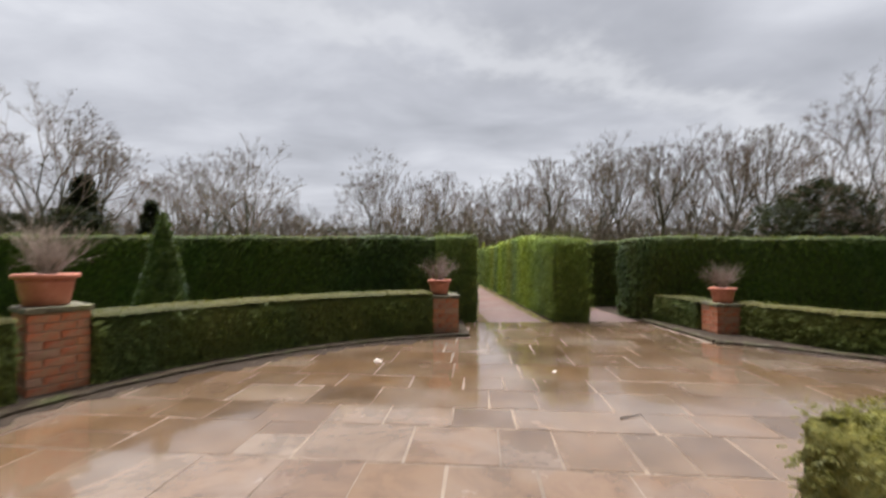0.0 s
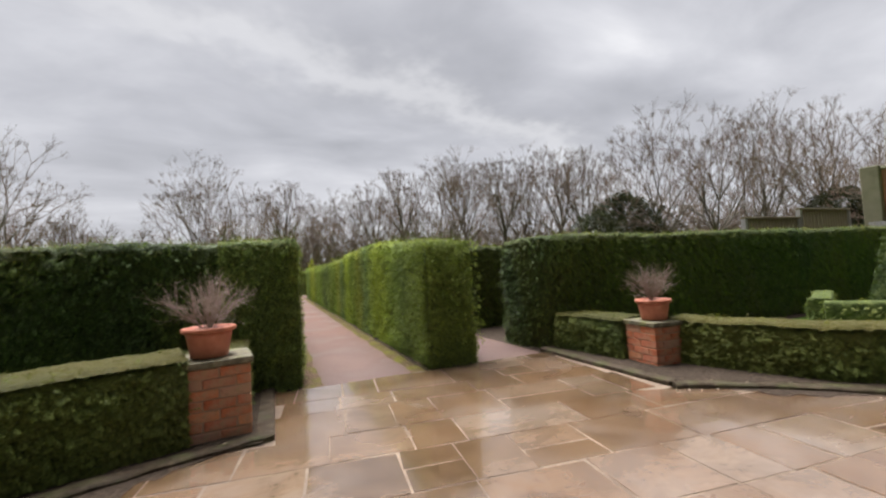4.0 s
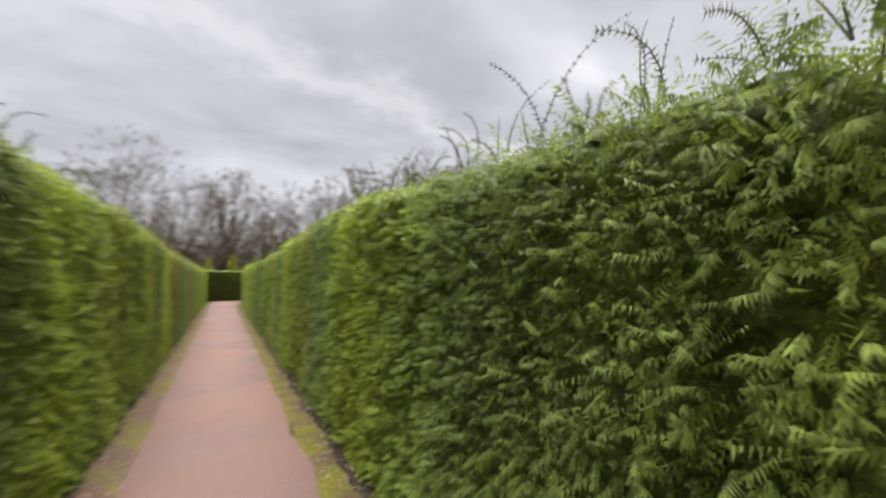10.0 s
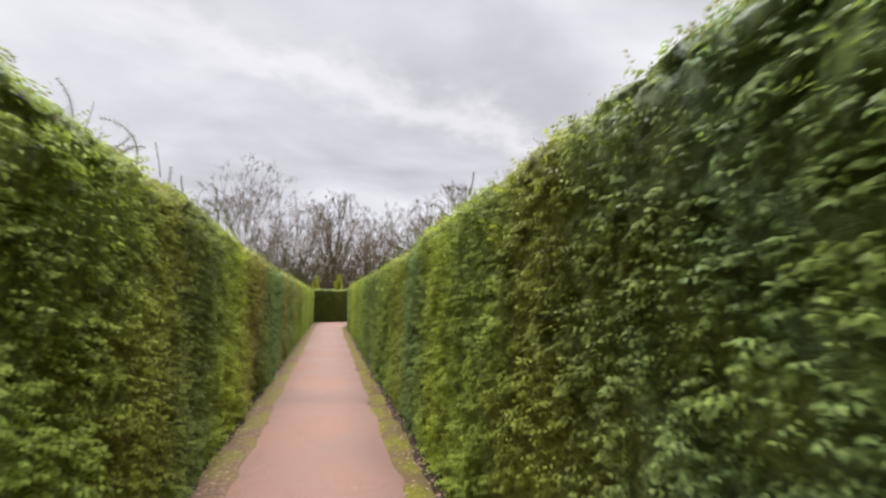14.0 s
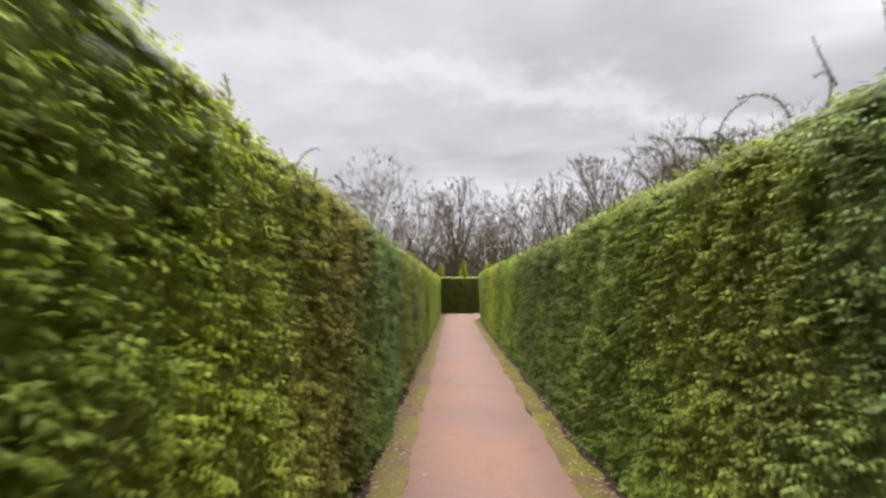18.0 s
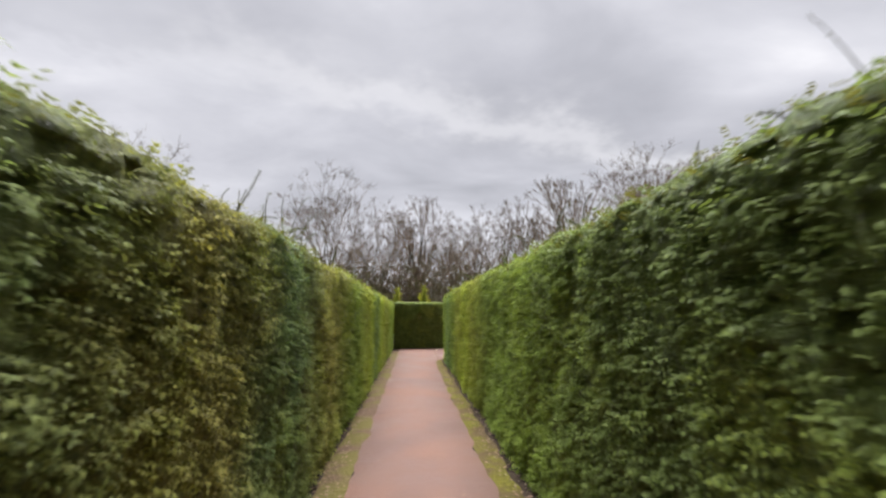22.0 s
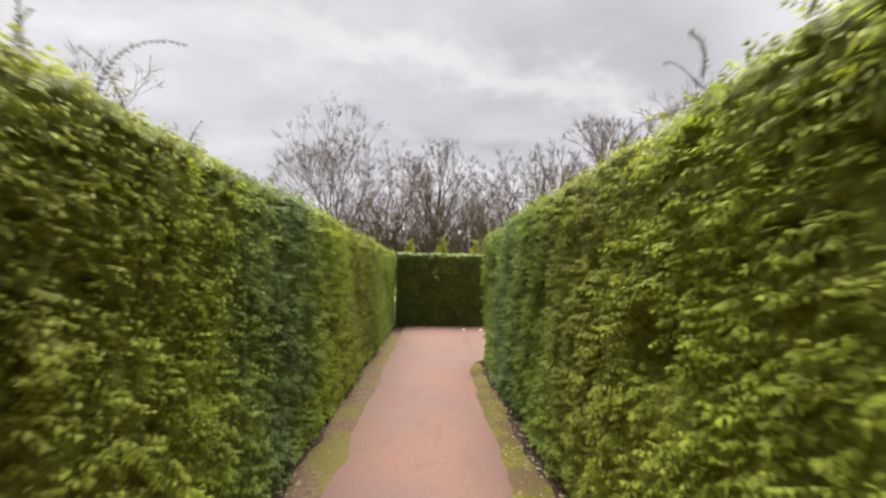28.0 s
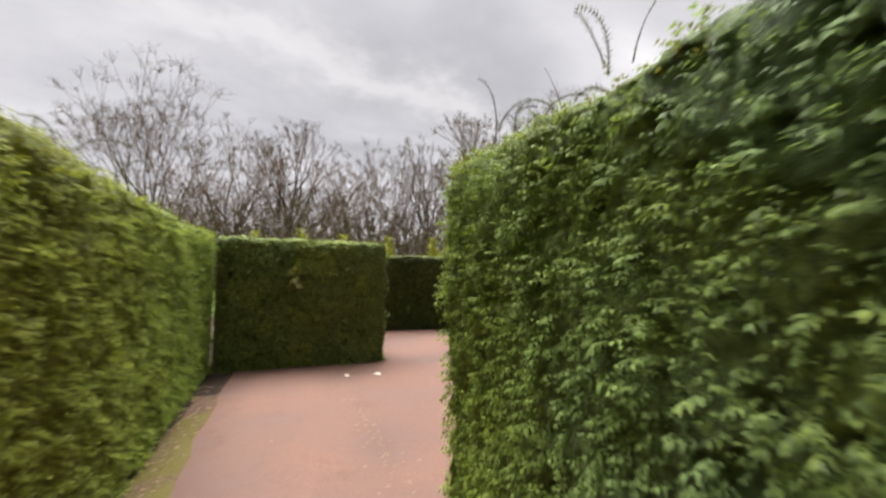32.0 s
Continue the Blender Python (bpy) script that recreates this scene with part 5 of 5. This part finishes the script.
def fork(heavy, light, tw, rng, p, d, ln, r, depth, spread, lift, fan):
    out = heavy if depth >= 3 else light
    p, d = limb(out, rng, p, d, ln, r, r * 0.68, 2, lift, 0.09)
    if depth == 0:
        twig_fan(tw, rng, p, d, ln * 0.58, fan, lift * 2)
        return
    k = 3 if rng.random() < 0.45 else 2
    a0 = rng.uniform(0, 2 * math.pi)
    x = unit(np.cross(d, [0.3, 0.5, 0.2]))
    y = np.cross(d, x)
    for i in range(k):
        a = a0 + 2 * math.pi * i / k + rng.normal(0, 0.3)
        t = spread * rng.uniform(0.55, 1.25)
        dd = unit(d * math.cos(t) + (x * math.cos(a) + y * math.sin(a)) * math.sin(t))
        fork(heavy, light, tw, rng, p, dd, ln * rng.uniform(0.68, 0.92), r * 0.64, depth - 1, spread, lift, fan)
    if depth <= 2:
        twig_fan(tw, rng, p - d * ln * 0.4, unit(d + rng.normal(0, 0.7, 3)), ln * 0.7, 2, lift * 2)


def bare_tree(name, seed, h, style, label, fine=1.0):
    """A leafless tree: a trunk that forks again and again into a rounded crown, with a fringe of fine twigs."""
    rng = np.random.default_rng(seed)
    thing = tagged(empty(name), label, "tree", "bare trees behind the maze")
    bole, limbs, low, high, spread, lift, stems = {"tall": (0.38, 7, 48, 88, 0.31, 0.05, 1), "broad": (0.22, 8, 34, 84, 0.40, 0.045, 1), "many": (0.20, 3, 52, 84, 0.38, 0.04, 3), "weep": (0.42, 7, 5, 40, 0.50, -0.16, 1)}[style]
    heavy, light, tw = [], [], []
    depth = 4 if fine > 0.8 else 3
    first = (1 - bole) * h / (3.75 if depth == 4 else 3.1) * (1.0 if style != "weep" else 0.8)
    for s in range(stems):
        p = np.array([rng.normal(0, 0.5), rng.normal(0, 0.5), -0.1]) if stems > 1 else np.array([0, 0, -0.1])
        d = unit(np.array([rng.normal(0, 0.12), rng.normal(0, 0.12), 1.0]))
        r0 = h * (0.017 if stems == 1 else 0.012)
        top, d = limb(heavy, rng, p, d, bole * h, r0, r0 * 0.8, 4, 0.05, 0.04)
        for i in range(limbs):
            a = 2.4 * i + s + rng.normal(0, 0.25)
            el = radians(low + (high - low) * (i + 0.5) / limbs + rng.normal(0, 5))
            dd = np.array([math.cos(a) * math.cos(el), math.sin(a) * math.cos(el), math.sin(el)])
            at = top - d * bole * h * 0.30 * (1 - i / limbs) * (0 if style == "weep" else 1)
            fork(heavy, light, tw, rng, at, dd, first * rng.uniform(0.85, 1.1) * (0.86 + 0.14 * i / limbs), r0 * 0.42, depth, spread, lift, 9 if fine > 0.8 else 7)
    tv, tf, cv, cf = [], [], [], []
    for a, b, ra, rb in heavy:
        tube(tv, tf, a, b, ra, rb, 5)
    for a, b, ra, rb in light:
        tube(cv, cf, a, b, max(ra, 0.015), max(rb, 0.011), 3)
    raw("trunk", np.array(tv), np.array(tf), BARK, thing, smooth=True)
    tagged(raw("crown", np.array(cv), np.array(cf), TWIG, thing, "bare winter crown of thin branches"), kind="stuff")
    v = slivers(*zip(*tw), 0.0115, rng)
    tagged(raw("twig_haze", v, np.arange(len(v)).reshape(-1, 3), TWIG, thing, "haze of fine bare twigs"), kind="stuff")
    return thing


def thicket(seed, h, wide):
    """A leafless thicket: many stems under a domed haze of brown twigs."""
    rng = np.random.default_rng(seed)
    thing = tagged(empty("thicket"), "dull brown leafless thicket under the trees", "shrub", "thickets under the trees")
    v, f, tw = [], [], []
    for i in range(46):
        p = np.array([rng.uniform(-wide, wide), rng.normal(0, 1.2), 0.0])
        d = unit(np.array([rng.normal(0, 0.25), rng.normal(0, 0.25), 1.0]))
        ln = h * rng.uniform(0.55, 1.0) * math.sqrt(max(0.1, 1 - (p[0] / wide / 1.1) ** 2))
        for s in range(4):
            d = unit(d + rng.normal(0, 0.14, 3))
            q = p + d * ln / 4
            tube(v, f, p, q, 0.045 - 0.009 * s, 0.036 - 0.009 * s, 3)
            twig_fan(tw, rng, q, d, ln * 0.20, 6, 0.1)
            p = q
    tagged(raw("stem_mass", np.array(v), np.array(f), BRUSH, thing), kind="stuff")
    t = slivers(*zip(*tw), 0.020, rng)
    tagged(raw("twig_mass", t, np.arange(len(t)).reshape(-1, 3), BRUSH, thing), kind="stuff")
    return thing


def evergreen(name, seed, h, r, pointed, label):
    """A dark evergreen: a trunk and a ragged crown of many clumps."""
    rng = np.random.default_rng(seed)
    thing = tagged(empty(name), label, "tree", "evergreens behind the maze")
    tv, tf = [], []
    tube(tv, tf, (0, 0, -0.1), (0, 0, h * 0.75), 0.22, 0.05, 7)
    raw("trunk", np.array(tv), np.array(tf), BARK, thing)
    k = 1500
    z = rng.random(k) ** 0.8
    edge = (1 - z) ** 0.8 if pointed else np.sqrt(np.clip(1 - (2 * z - 0.95) ** 2 * 1.05, 0.02, 1))
    a = rng.uniform(0, 2 * math.pi, k)
    lump = 1 + 0.32 * np.sin(3 * a + 7 * z + seed) + 0.25 * np.sin(7 * a - 11 * z) + 0.2 * np.sin(16 * z + 2 * a)
    rad = r * edge * lump * rng.uniform(0.45, 1.0, k) ** 0.5
    p = np.c_[rad * np.cos(a), rad * np.sin(a), h * (0.08 + 0.92 * z)]
    n = unit(np.c_[np.cos(a), np.sin(a), np.full(k, 0.35)])
    sprays("crown", p, n, rng.uniform(0.45, 0.95, k), PINE, thing, rng, FINE, 0.0, 1.2)
    return thing


BARE = "tall leafless winter tree with a fine twiggy crown"
kinds = [
    bare_tree("bare_tree", 61, 20, "tall", BARE),
    bare_tree("bare_tree", 62, 19, "tall", BARE),
    bare_tree("bare_tree", 63, 18, "broad", "broad leafless winter tree with spreading limbs"),
    bare_tree("bare_tree", 64, 20, "many", "leafless winter tree with several upright stems"),
    bare_tree("bare_tree", 65, 17, "broad", "broad leafless winter tree with spreading limbs"),
]
weeper = bare_tree("weeping_tree", 66, 12, "weep", "small weeping leafless tree with drooping branches")
far_kinds = [bare_tree("bare_tree", 67, 20, "tall", BARE, 0.6), bare_tree("bare_tree", 68, 18, "broad", BARE, 0.6), bare_tree("bare_tree", 69, 19, "many", BARE, 0.6)]
bushes = [thicket(71, 6.0, 4.0), thicket(72, 5.0, 4.5)]
round_dark = evergreen("evergreen_tree", 73, 9.5, 4.2, False, "dark rounded evergreen tree among bare trees")
spire = evergreen("evergreen_tree", 74, 11.0, 2.6, True, "dark pointed conifer among bare trees")

HUB = (-1.3, 2.3)


def stand(angle, dist, size=1.0, turn=0.0):
    """A place by compass angle from the terrace, from +y towards +x."""
    return pose(HUB[0] + dist * math.sin(radians(angle)), HUB[1] + dist * math.cos(radians(angle)), 0, 0, 0, turn) @ Matrix.Scale(size, 4)


def plant(thing, angle, dist, size, turn, used=set()):
    m = stand(angle, dist, 1.0, turn)
    if thing.name in used:
        ob = copy_thing(thing, m)
    else:
        used.add(thing.name)
        ob = thing
        ob.matrix_basis = m
    ob.scale = (size, size, size)
    return ob


tr = random.Random(12)
# front row: compass angle, distance, kind, size
front = [(-58, 62, 2, 1.05), (-50, 66, 0, 0.95), (-44, 64, 2, 1.12), (-39, 72, 1, 0.9), (-33, 75, 3, 0.75), (-29, 70, 4, 0.95), (-24, 66, 2, 0.92), (-19, 80, 1, 0.62),
         (-7.5, 74, 3, 0.92), (-3.0, 76, 2, 0.85), (1.6, 75, 0, 0.88), (4.5, 78, 4, 0.85), (8.5, 76, 2, 0.80), (12.0, 77, 1, 0.86), (16.5, 74, 0, 0.98), (20.0, 78, 4, 0.95),
         (23.5, 73, 3, 1.02), (27.0, 76, 1, 0.98), (30.5, 72, 0, 1.0), (34.0, 76, 3, 0.98), (37.0, 72, 1, 1.0), (41.0, 74, 0, 1.02), (44.5, 78, 2, 1.0),
         (50.5, 60, 2, 1.10), (55.5, 62, 4, 1.12), (60.0, 63, 3, 0.98), (65.0, 66, 2, 1.0), (71.0, 52, 4, 0.74)]
for angle, dist, kind, size in front:
    plant(kinds[kind], angle, dist - 6, size * (1.04 if abs(angle) < 42 else 0.93), tr.uniform(0, 360))
for angle in np.arange(-62, 70, 2.9):
    if not -17 < angle < -9:
        plant(far_kinds[tr.randrange(3)], angle + tr.uniform(-1, 1), tr.uniform(70, 92), tr.uniform(0.60, 0.90) * (0.8 if angle < -8 else 1.0), tr.uniform(0, 360))
plant(weeper, -13.5, 60, 1.08, 40)
for i, angle in enumerate(np.arange(-64, 72, 2.0)):
    plant(bushes[i % 2], angle + tr.uniform(-1, 1), tr.uniform(60, 74), tr.uniform(1.15, 1.6), -angle + tr.uniform(-20, 20))
for i, angle in enumerate(np.arange(-65, 73, 3.0)):
    plant(bushes[(i + 1) % 2], angle + tr.uniform(-1, 1), tr.uniform(76, 92), tr.uniform(1.5, 2.05), -angle + tr.uniform(-20, 20))
for angle, dist, size in ((46.0, 56, 0.95), (43.0, 60, 0.8), (66.0, 56, 0.72), (69.0, 57, 0.66), (-42, 58, 0.7), (-46, 60, 0.6)):
    plant(round_dark, angle, dist, size, tr.uniform(0, 360))
for angle, dist, size in ((-35.0, 58, 0.72), (-41.0, 60, 0.95)):
    plant(spire, angle, dist, size, tr.uniform(0, 360))

# golden conifers behind the maze
golden = cone("golden_conifer", (0.75, 49.0, 0), 3.45, 0.75, "small golden green conifer behind the maze", 81, GOLD, 70, (0.14, 0.24), "conifer", GOLD_COAT)
golden["group"] = "golden conifers"
for i in range(-7, 9):
    if i:
        ob = copy_thing(golden, pose(0.75 + 2.1 * i + 0.2 * math.sin(i * 5), 49.0, 0, 0, 0, 40 * i))
        s_ = 0.95 + 0.06 * math.sin(i * 3.1)
        ob.scale = (s_, s_, s_)


# ---- walls at the edge of the garden ----
def brick_building():
    thing = tagged(empty("brick_building", (18.8, 11.0, 0)), "old red brick garden building with small square openings", "building")
    holes = [(y, 2.66) for y in (-1.0, -2.15, -3.3, -4.45, -5.6)]
    ys = [0.0]
    for y, _ in holes:
        ys += [y + 0.13, y - 0.13]
    ys.append(-16.0)
    part("wall", box(0, -16, -0.1, 0.45, 0, 2.50), FARBRICK, thing)
    part("wall_top", box(0, -16, 2.82, 0.45, 0, 3.95), FARBRICK, thing)
    for a, b in zip(ys[::2], ys[1::2]):
        part("wall_pier", box(0.002, b, 2.50, 0.448, a, 2.82), FARBRICK, thing)
    for y, z in holes:
        part("opening_back", box(0.40, y - 0.13, 2.50, 0.44, y + 0.13, 2.82), DARK, thing, "near-black panel for the shade inside a square opening")
    part("corner_pilaster", box(-0.18, -0.5, -0.1, 0.7, 0.02, 4.12, 0.03), STONE, thing, "grey-green mossy stone corner")
    part("coping", box(-0.10, -16, 3.95, 0.55, -0.51, 4.05, 0.02), STONE, thing, "grey stone coping")
    part("ledge", box(-0.14, -16, 2.10, 0.0, -1.35, 2.20, 0.015), CREAMSTONE, thing, "pale stone ledge")
    part("back_wall", box(4.6, -16, -0.1, 5.0, -0.06, 3.7), FARBRICK, thing)
    part("roof", box(0.45, -15.9, 3.68, 4.6, -0.06, 3.78), STONE, thing)
    return thing


def _far_brick(n, bsdf, pos):
    t = n.add("ShaderNodeTexBrick")
    sp = n.add("ShaderNodeSeparateXYZ")
    n.put(sp, 0, pos)
    cb = n.add("ShaderNodeCombineXYZ")
    n.put(cb, 0, sp.outputs["Y"])
    n.put(cb, 1, sp.outputs["Z"])
    n.put(t, "Vector", cb.outputs[0])
    n.put(t, "Color1", (0.36, 0.130, 0.065, 1))
    n.put(t, "Color2", (0.46, 0.200, 0.095, 1))
    n.put(t, "Mortar", (0.33, 0.25, 0.17, 1))
    n.put(t, "Scale", 1.0)
    n.put(t, "Brick Width", 0.225)
    n.put(t, "Row Height", 0.075)
    n.put(t, "Mortar Size", 0.008)
    stain = n.ramp(n.noise(pos, 0.9, 4.0), [(0.45, g(0)), (0.65, g(0.75))])
    n.put(bsdf, "Base Color", n.mix(stain, t.outputs[0], (0.27, 0.20, 0.105)))
    bump(n, bsdf, t.outputs[1], -0.4, 0.01)


FARBRICK = material("old_brickwork", _far_brick, 0.9, 0.2)
CREAMSTONE = plain("pale_ledge_stone", (0.42, 0.38, 0.29), (0.60, 0.55, 0.44))
brick_building()


def board_fence(x, y0, y1, h):
    thing = tagged(empty("board_fence", (x, y0, 0)), "grey weathered vertical board fence", "fence")
    part("rail", box(0.03, 0, 0.35, 0.08, y1 - y0, 0.45), TIMBER, thing)
    part("rail", box(0.03, 0, h - 0.4, 0.08, y1 - y0, h - 0.3), TIMBER, thing)
    me = None
    k = int((y1 - y0) / 0.15)
    for i in range(k):
        if me is None:
            first = part("board", box(0, -0.068, 0, 0.025, 0.068, h, 0.004), TIMBER, thing)
            me = first.data
            first.location = (0, 0.075, 0)
        else:
            ob = new("board", me)
            ob.parent = thing
            ob.location = (0, 0.075 + i * 0.15, 0)
    return thing


board_fence(17.7, -1.0, 10.6, 2.1)


def slat_fence(x0, x1, y, h):
    thing = tagged(empty("slatted_fence", (x0, y, 0)), "mossy old timber slatted fence with a capping rail", "fence", "slatted fences")
    n_ = int((x1 - x0) / 0.16)
    part("capping_rail", box(-0.06, -0.07, h - 0.07, x1 - x0 + 0.06, 0.07, h, 0.01), OLDWOOD, thing)
    part("bottom_rail", box(0, -0.03, 1.2, x1 - x0, 0.03, 1.3), TIMBER, thing)
    part("post", box(-0.06, -0.06, 0, 0.06, 0.06, h - 0.07), TIMBER, thing)
    part("post", box(x1 - x0 - 0.06, -0.06, 0, x1 - x0 + 0.06, 0.06, h - 0.07), TIMBER, thing)
    me = None
    for i in range(n_):
        if me is None:
            first = part("slat", box(-0.05, -0.02, 0, 0.05, 0.02, h - 0.07), OLDWOOD, thing)
            me = first.data
            first.location = (0.16, 0, 0)
        else:
            ob = new("slat", me)
            ob.parent = thing
            ob.location = (0.16 + i * 0.16, 0, 0)
    return thing


slat_fence(12.6, 15.4, 11.4, 2.42)
slat_fence(15.5, 18.5, 11.4, 2.72)


# ---- small things on the ground ----
def leaf_litter(name, places, mat, size, label, seed):
    rng = np.random.default_rng(seed)
    k = len(places)
    tv = np.array([(0, -0.5, 0), (0.3, 0, 0.12), (0, 0.5, 0.02), (-0.3, 0, 0.14)])
    a = rng.uniform(0, 2 * math.pi, k)
    s = rng.uniform(*size, k)
    v = np.zeros((k, 4, 3))
    v[..., 0] = places[:, None, 0] + s[:, None] * (tv[:, 0] * np.cos(a)[:, None] - tv[:, 1] * np.sin(a)[:, None])
    v[..., 1] = places[:, None, 1] + s[:, None] * (tv[:, 0] * np.sin(a)[:, None] + tv[:, 1] * np.cos(a)[:, None])
    v[..., 2] = places[:, None, 2] + s[:, None] * tv[:, 2]
    f = np.arange(k * 4).reshape(-1, 4)
    return tagged(raw(name, v.reshape(-1, 3), f, mat), label, "leaves", kind="stuff")


lr = np.random.default_rng(90)
k = 2600
side = lr.random(k) < 0.55
xs = np.where(side, lr.normal(-0.66, 0.07, k), lr.normal(0.76, 0.07, k))
leaf_litter("leaf_litter", np.c_[xs, lr.uniform(FRONT, END - 0.6, k), np.full(k, 0.004)], DEADLEAF, (0.015, 0.05), "dead brown leaves along the foot of the hedges", 91)
k = 280
leaf_litter("pale_litter", np.c_[lr.normal(0.80, 0.06, k), lr.uniform(FRONT, CORNER, k), np.full(k, 0.006)], PALELEAF, (0.012, 0.035), "pale leaf scraps along the foot of the hedge", 92)
k = 70
leaf_litter("leaf_litter", np.c_[lr.uniform(-0.45, 0.55, k), lr.uniform(FRONT + 0.5, END - 0.5, k), np.full(k, 0.016)], DEADLEAF, (0.015, 0.045), "a few dead leaves on the gravel path", 93)
k = 90
aa = np.radians(lr.uniform(-100, 100, k))
keep = (aa < math.radians(-10)) | (aa > math.radians(32))
rr = RADIUS + lr.normal(0.02, 0.10, k)
leaf_litter("leaf_litter", np.c_[ROUND[0] + rr * np.sin(aa), ROUND[1] + rr * np.cos(aa), np.where(rr > RADIUS, 0.055, 0.006)][keep], PALELEAF, (0.02, 0.05), "pale dead leaves scattered along the kerb", 94)


def paper_scrap(place, size, seed):
    rng = np.random.default_rng(seed)
    bm = bmesh.new()
    bmesh.ops.create_icosphere(bm, subdivisions=2, radius=1)
    for v in bm.verts:
        v.co = Vector((v.co.x * size, v.co.y * size * 0.6, max(0, v.co.z) * size * 0.35)) + Vector(rng.normal(0, size * 0.10, 3)) * (1 if v.co.z > 0 else 0.3)
        v.co.z = max(v.co.z, 0.0)
    ob = part("crumpled_scrap", bm, CREAM)
    ob.matrix_world = pose(*place, 0, 0, rng.uniform(0, 360))
    return tagged(ob, "small crumpled pale scrap lying on the ground", "litter", "scraps of litter")


paper_scrap((-2.36, 5.24, 0.001), 0.06, 95)
paper_scrap((-0.28, 4.69, 0.001), 0.03, 96)
paper_scrap((1.22, 34.5, 0.004), 0.06, 97)
paper_scrap((0.85, 34.55, 0.004), 0.05, 98)


def fallen_stick(place, turn, ln):
    rng = np.random.default_rng(99)
    v, f = [], []
    p, d = np.array([0, 0, 0.008]), np.array([1.0, 0, 0])
    for i in range(5):
        d = unit(d + np.array([0, rng.normal(0, 0.3), 0]))
        q = p + d * ln / 5
        tube(v, f, p, q, 0.007 - 0.0010 * i, 0.006 - 0.0010 * i, 6)
        p = q
    ob = raw("fallen_stick", np.array(v), np.array(f), STICK)
    ob.matrix_world = pose(*place, 0, 0, turn)
    return tagged(ob, "short dark wet stick on the paving", "stick")


fallen_stick((-0.17, 3.30, 0.002), 20, 0.24)
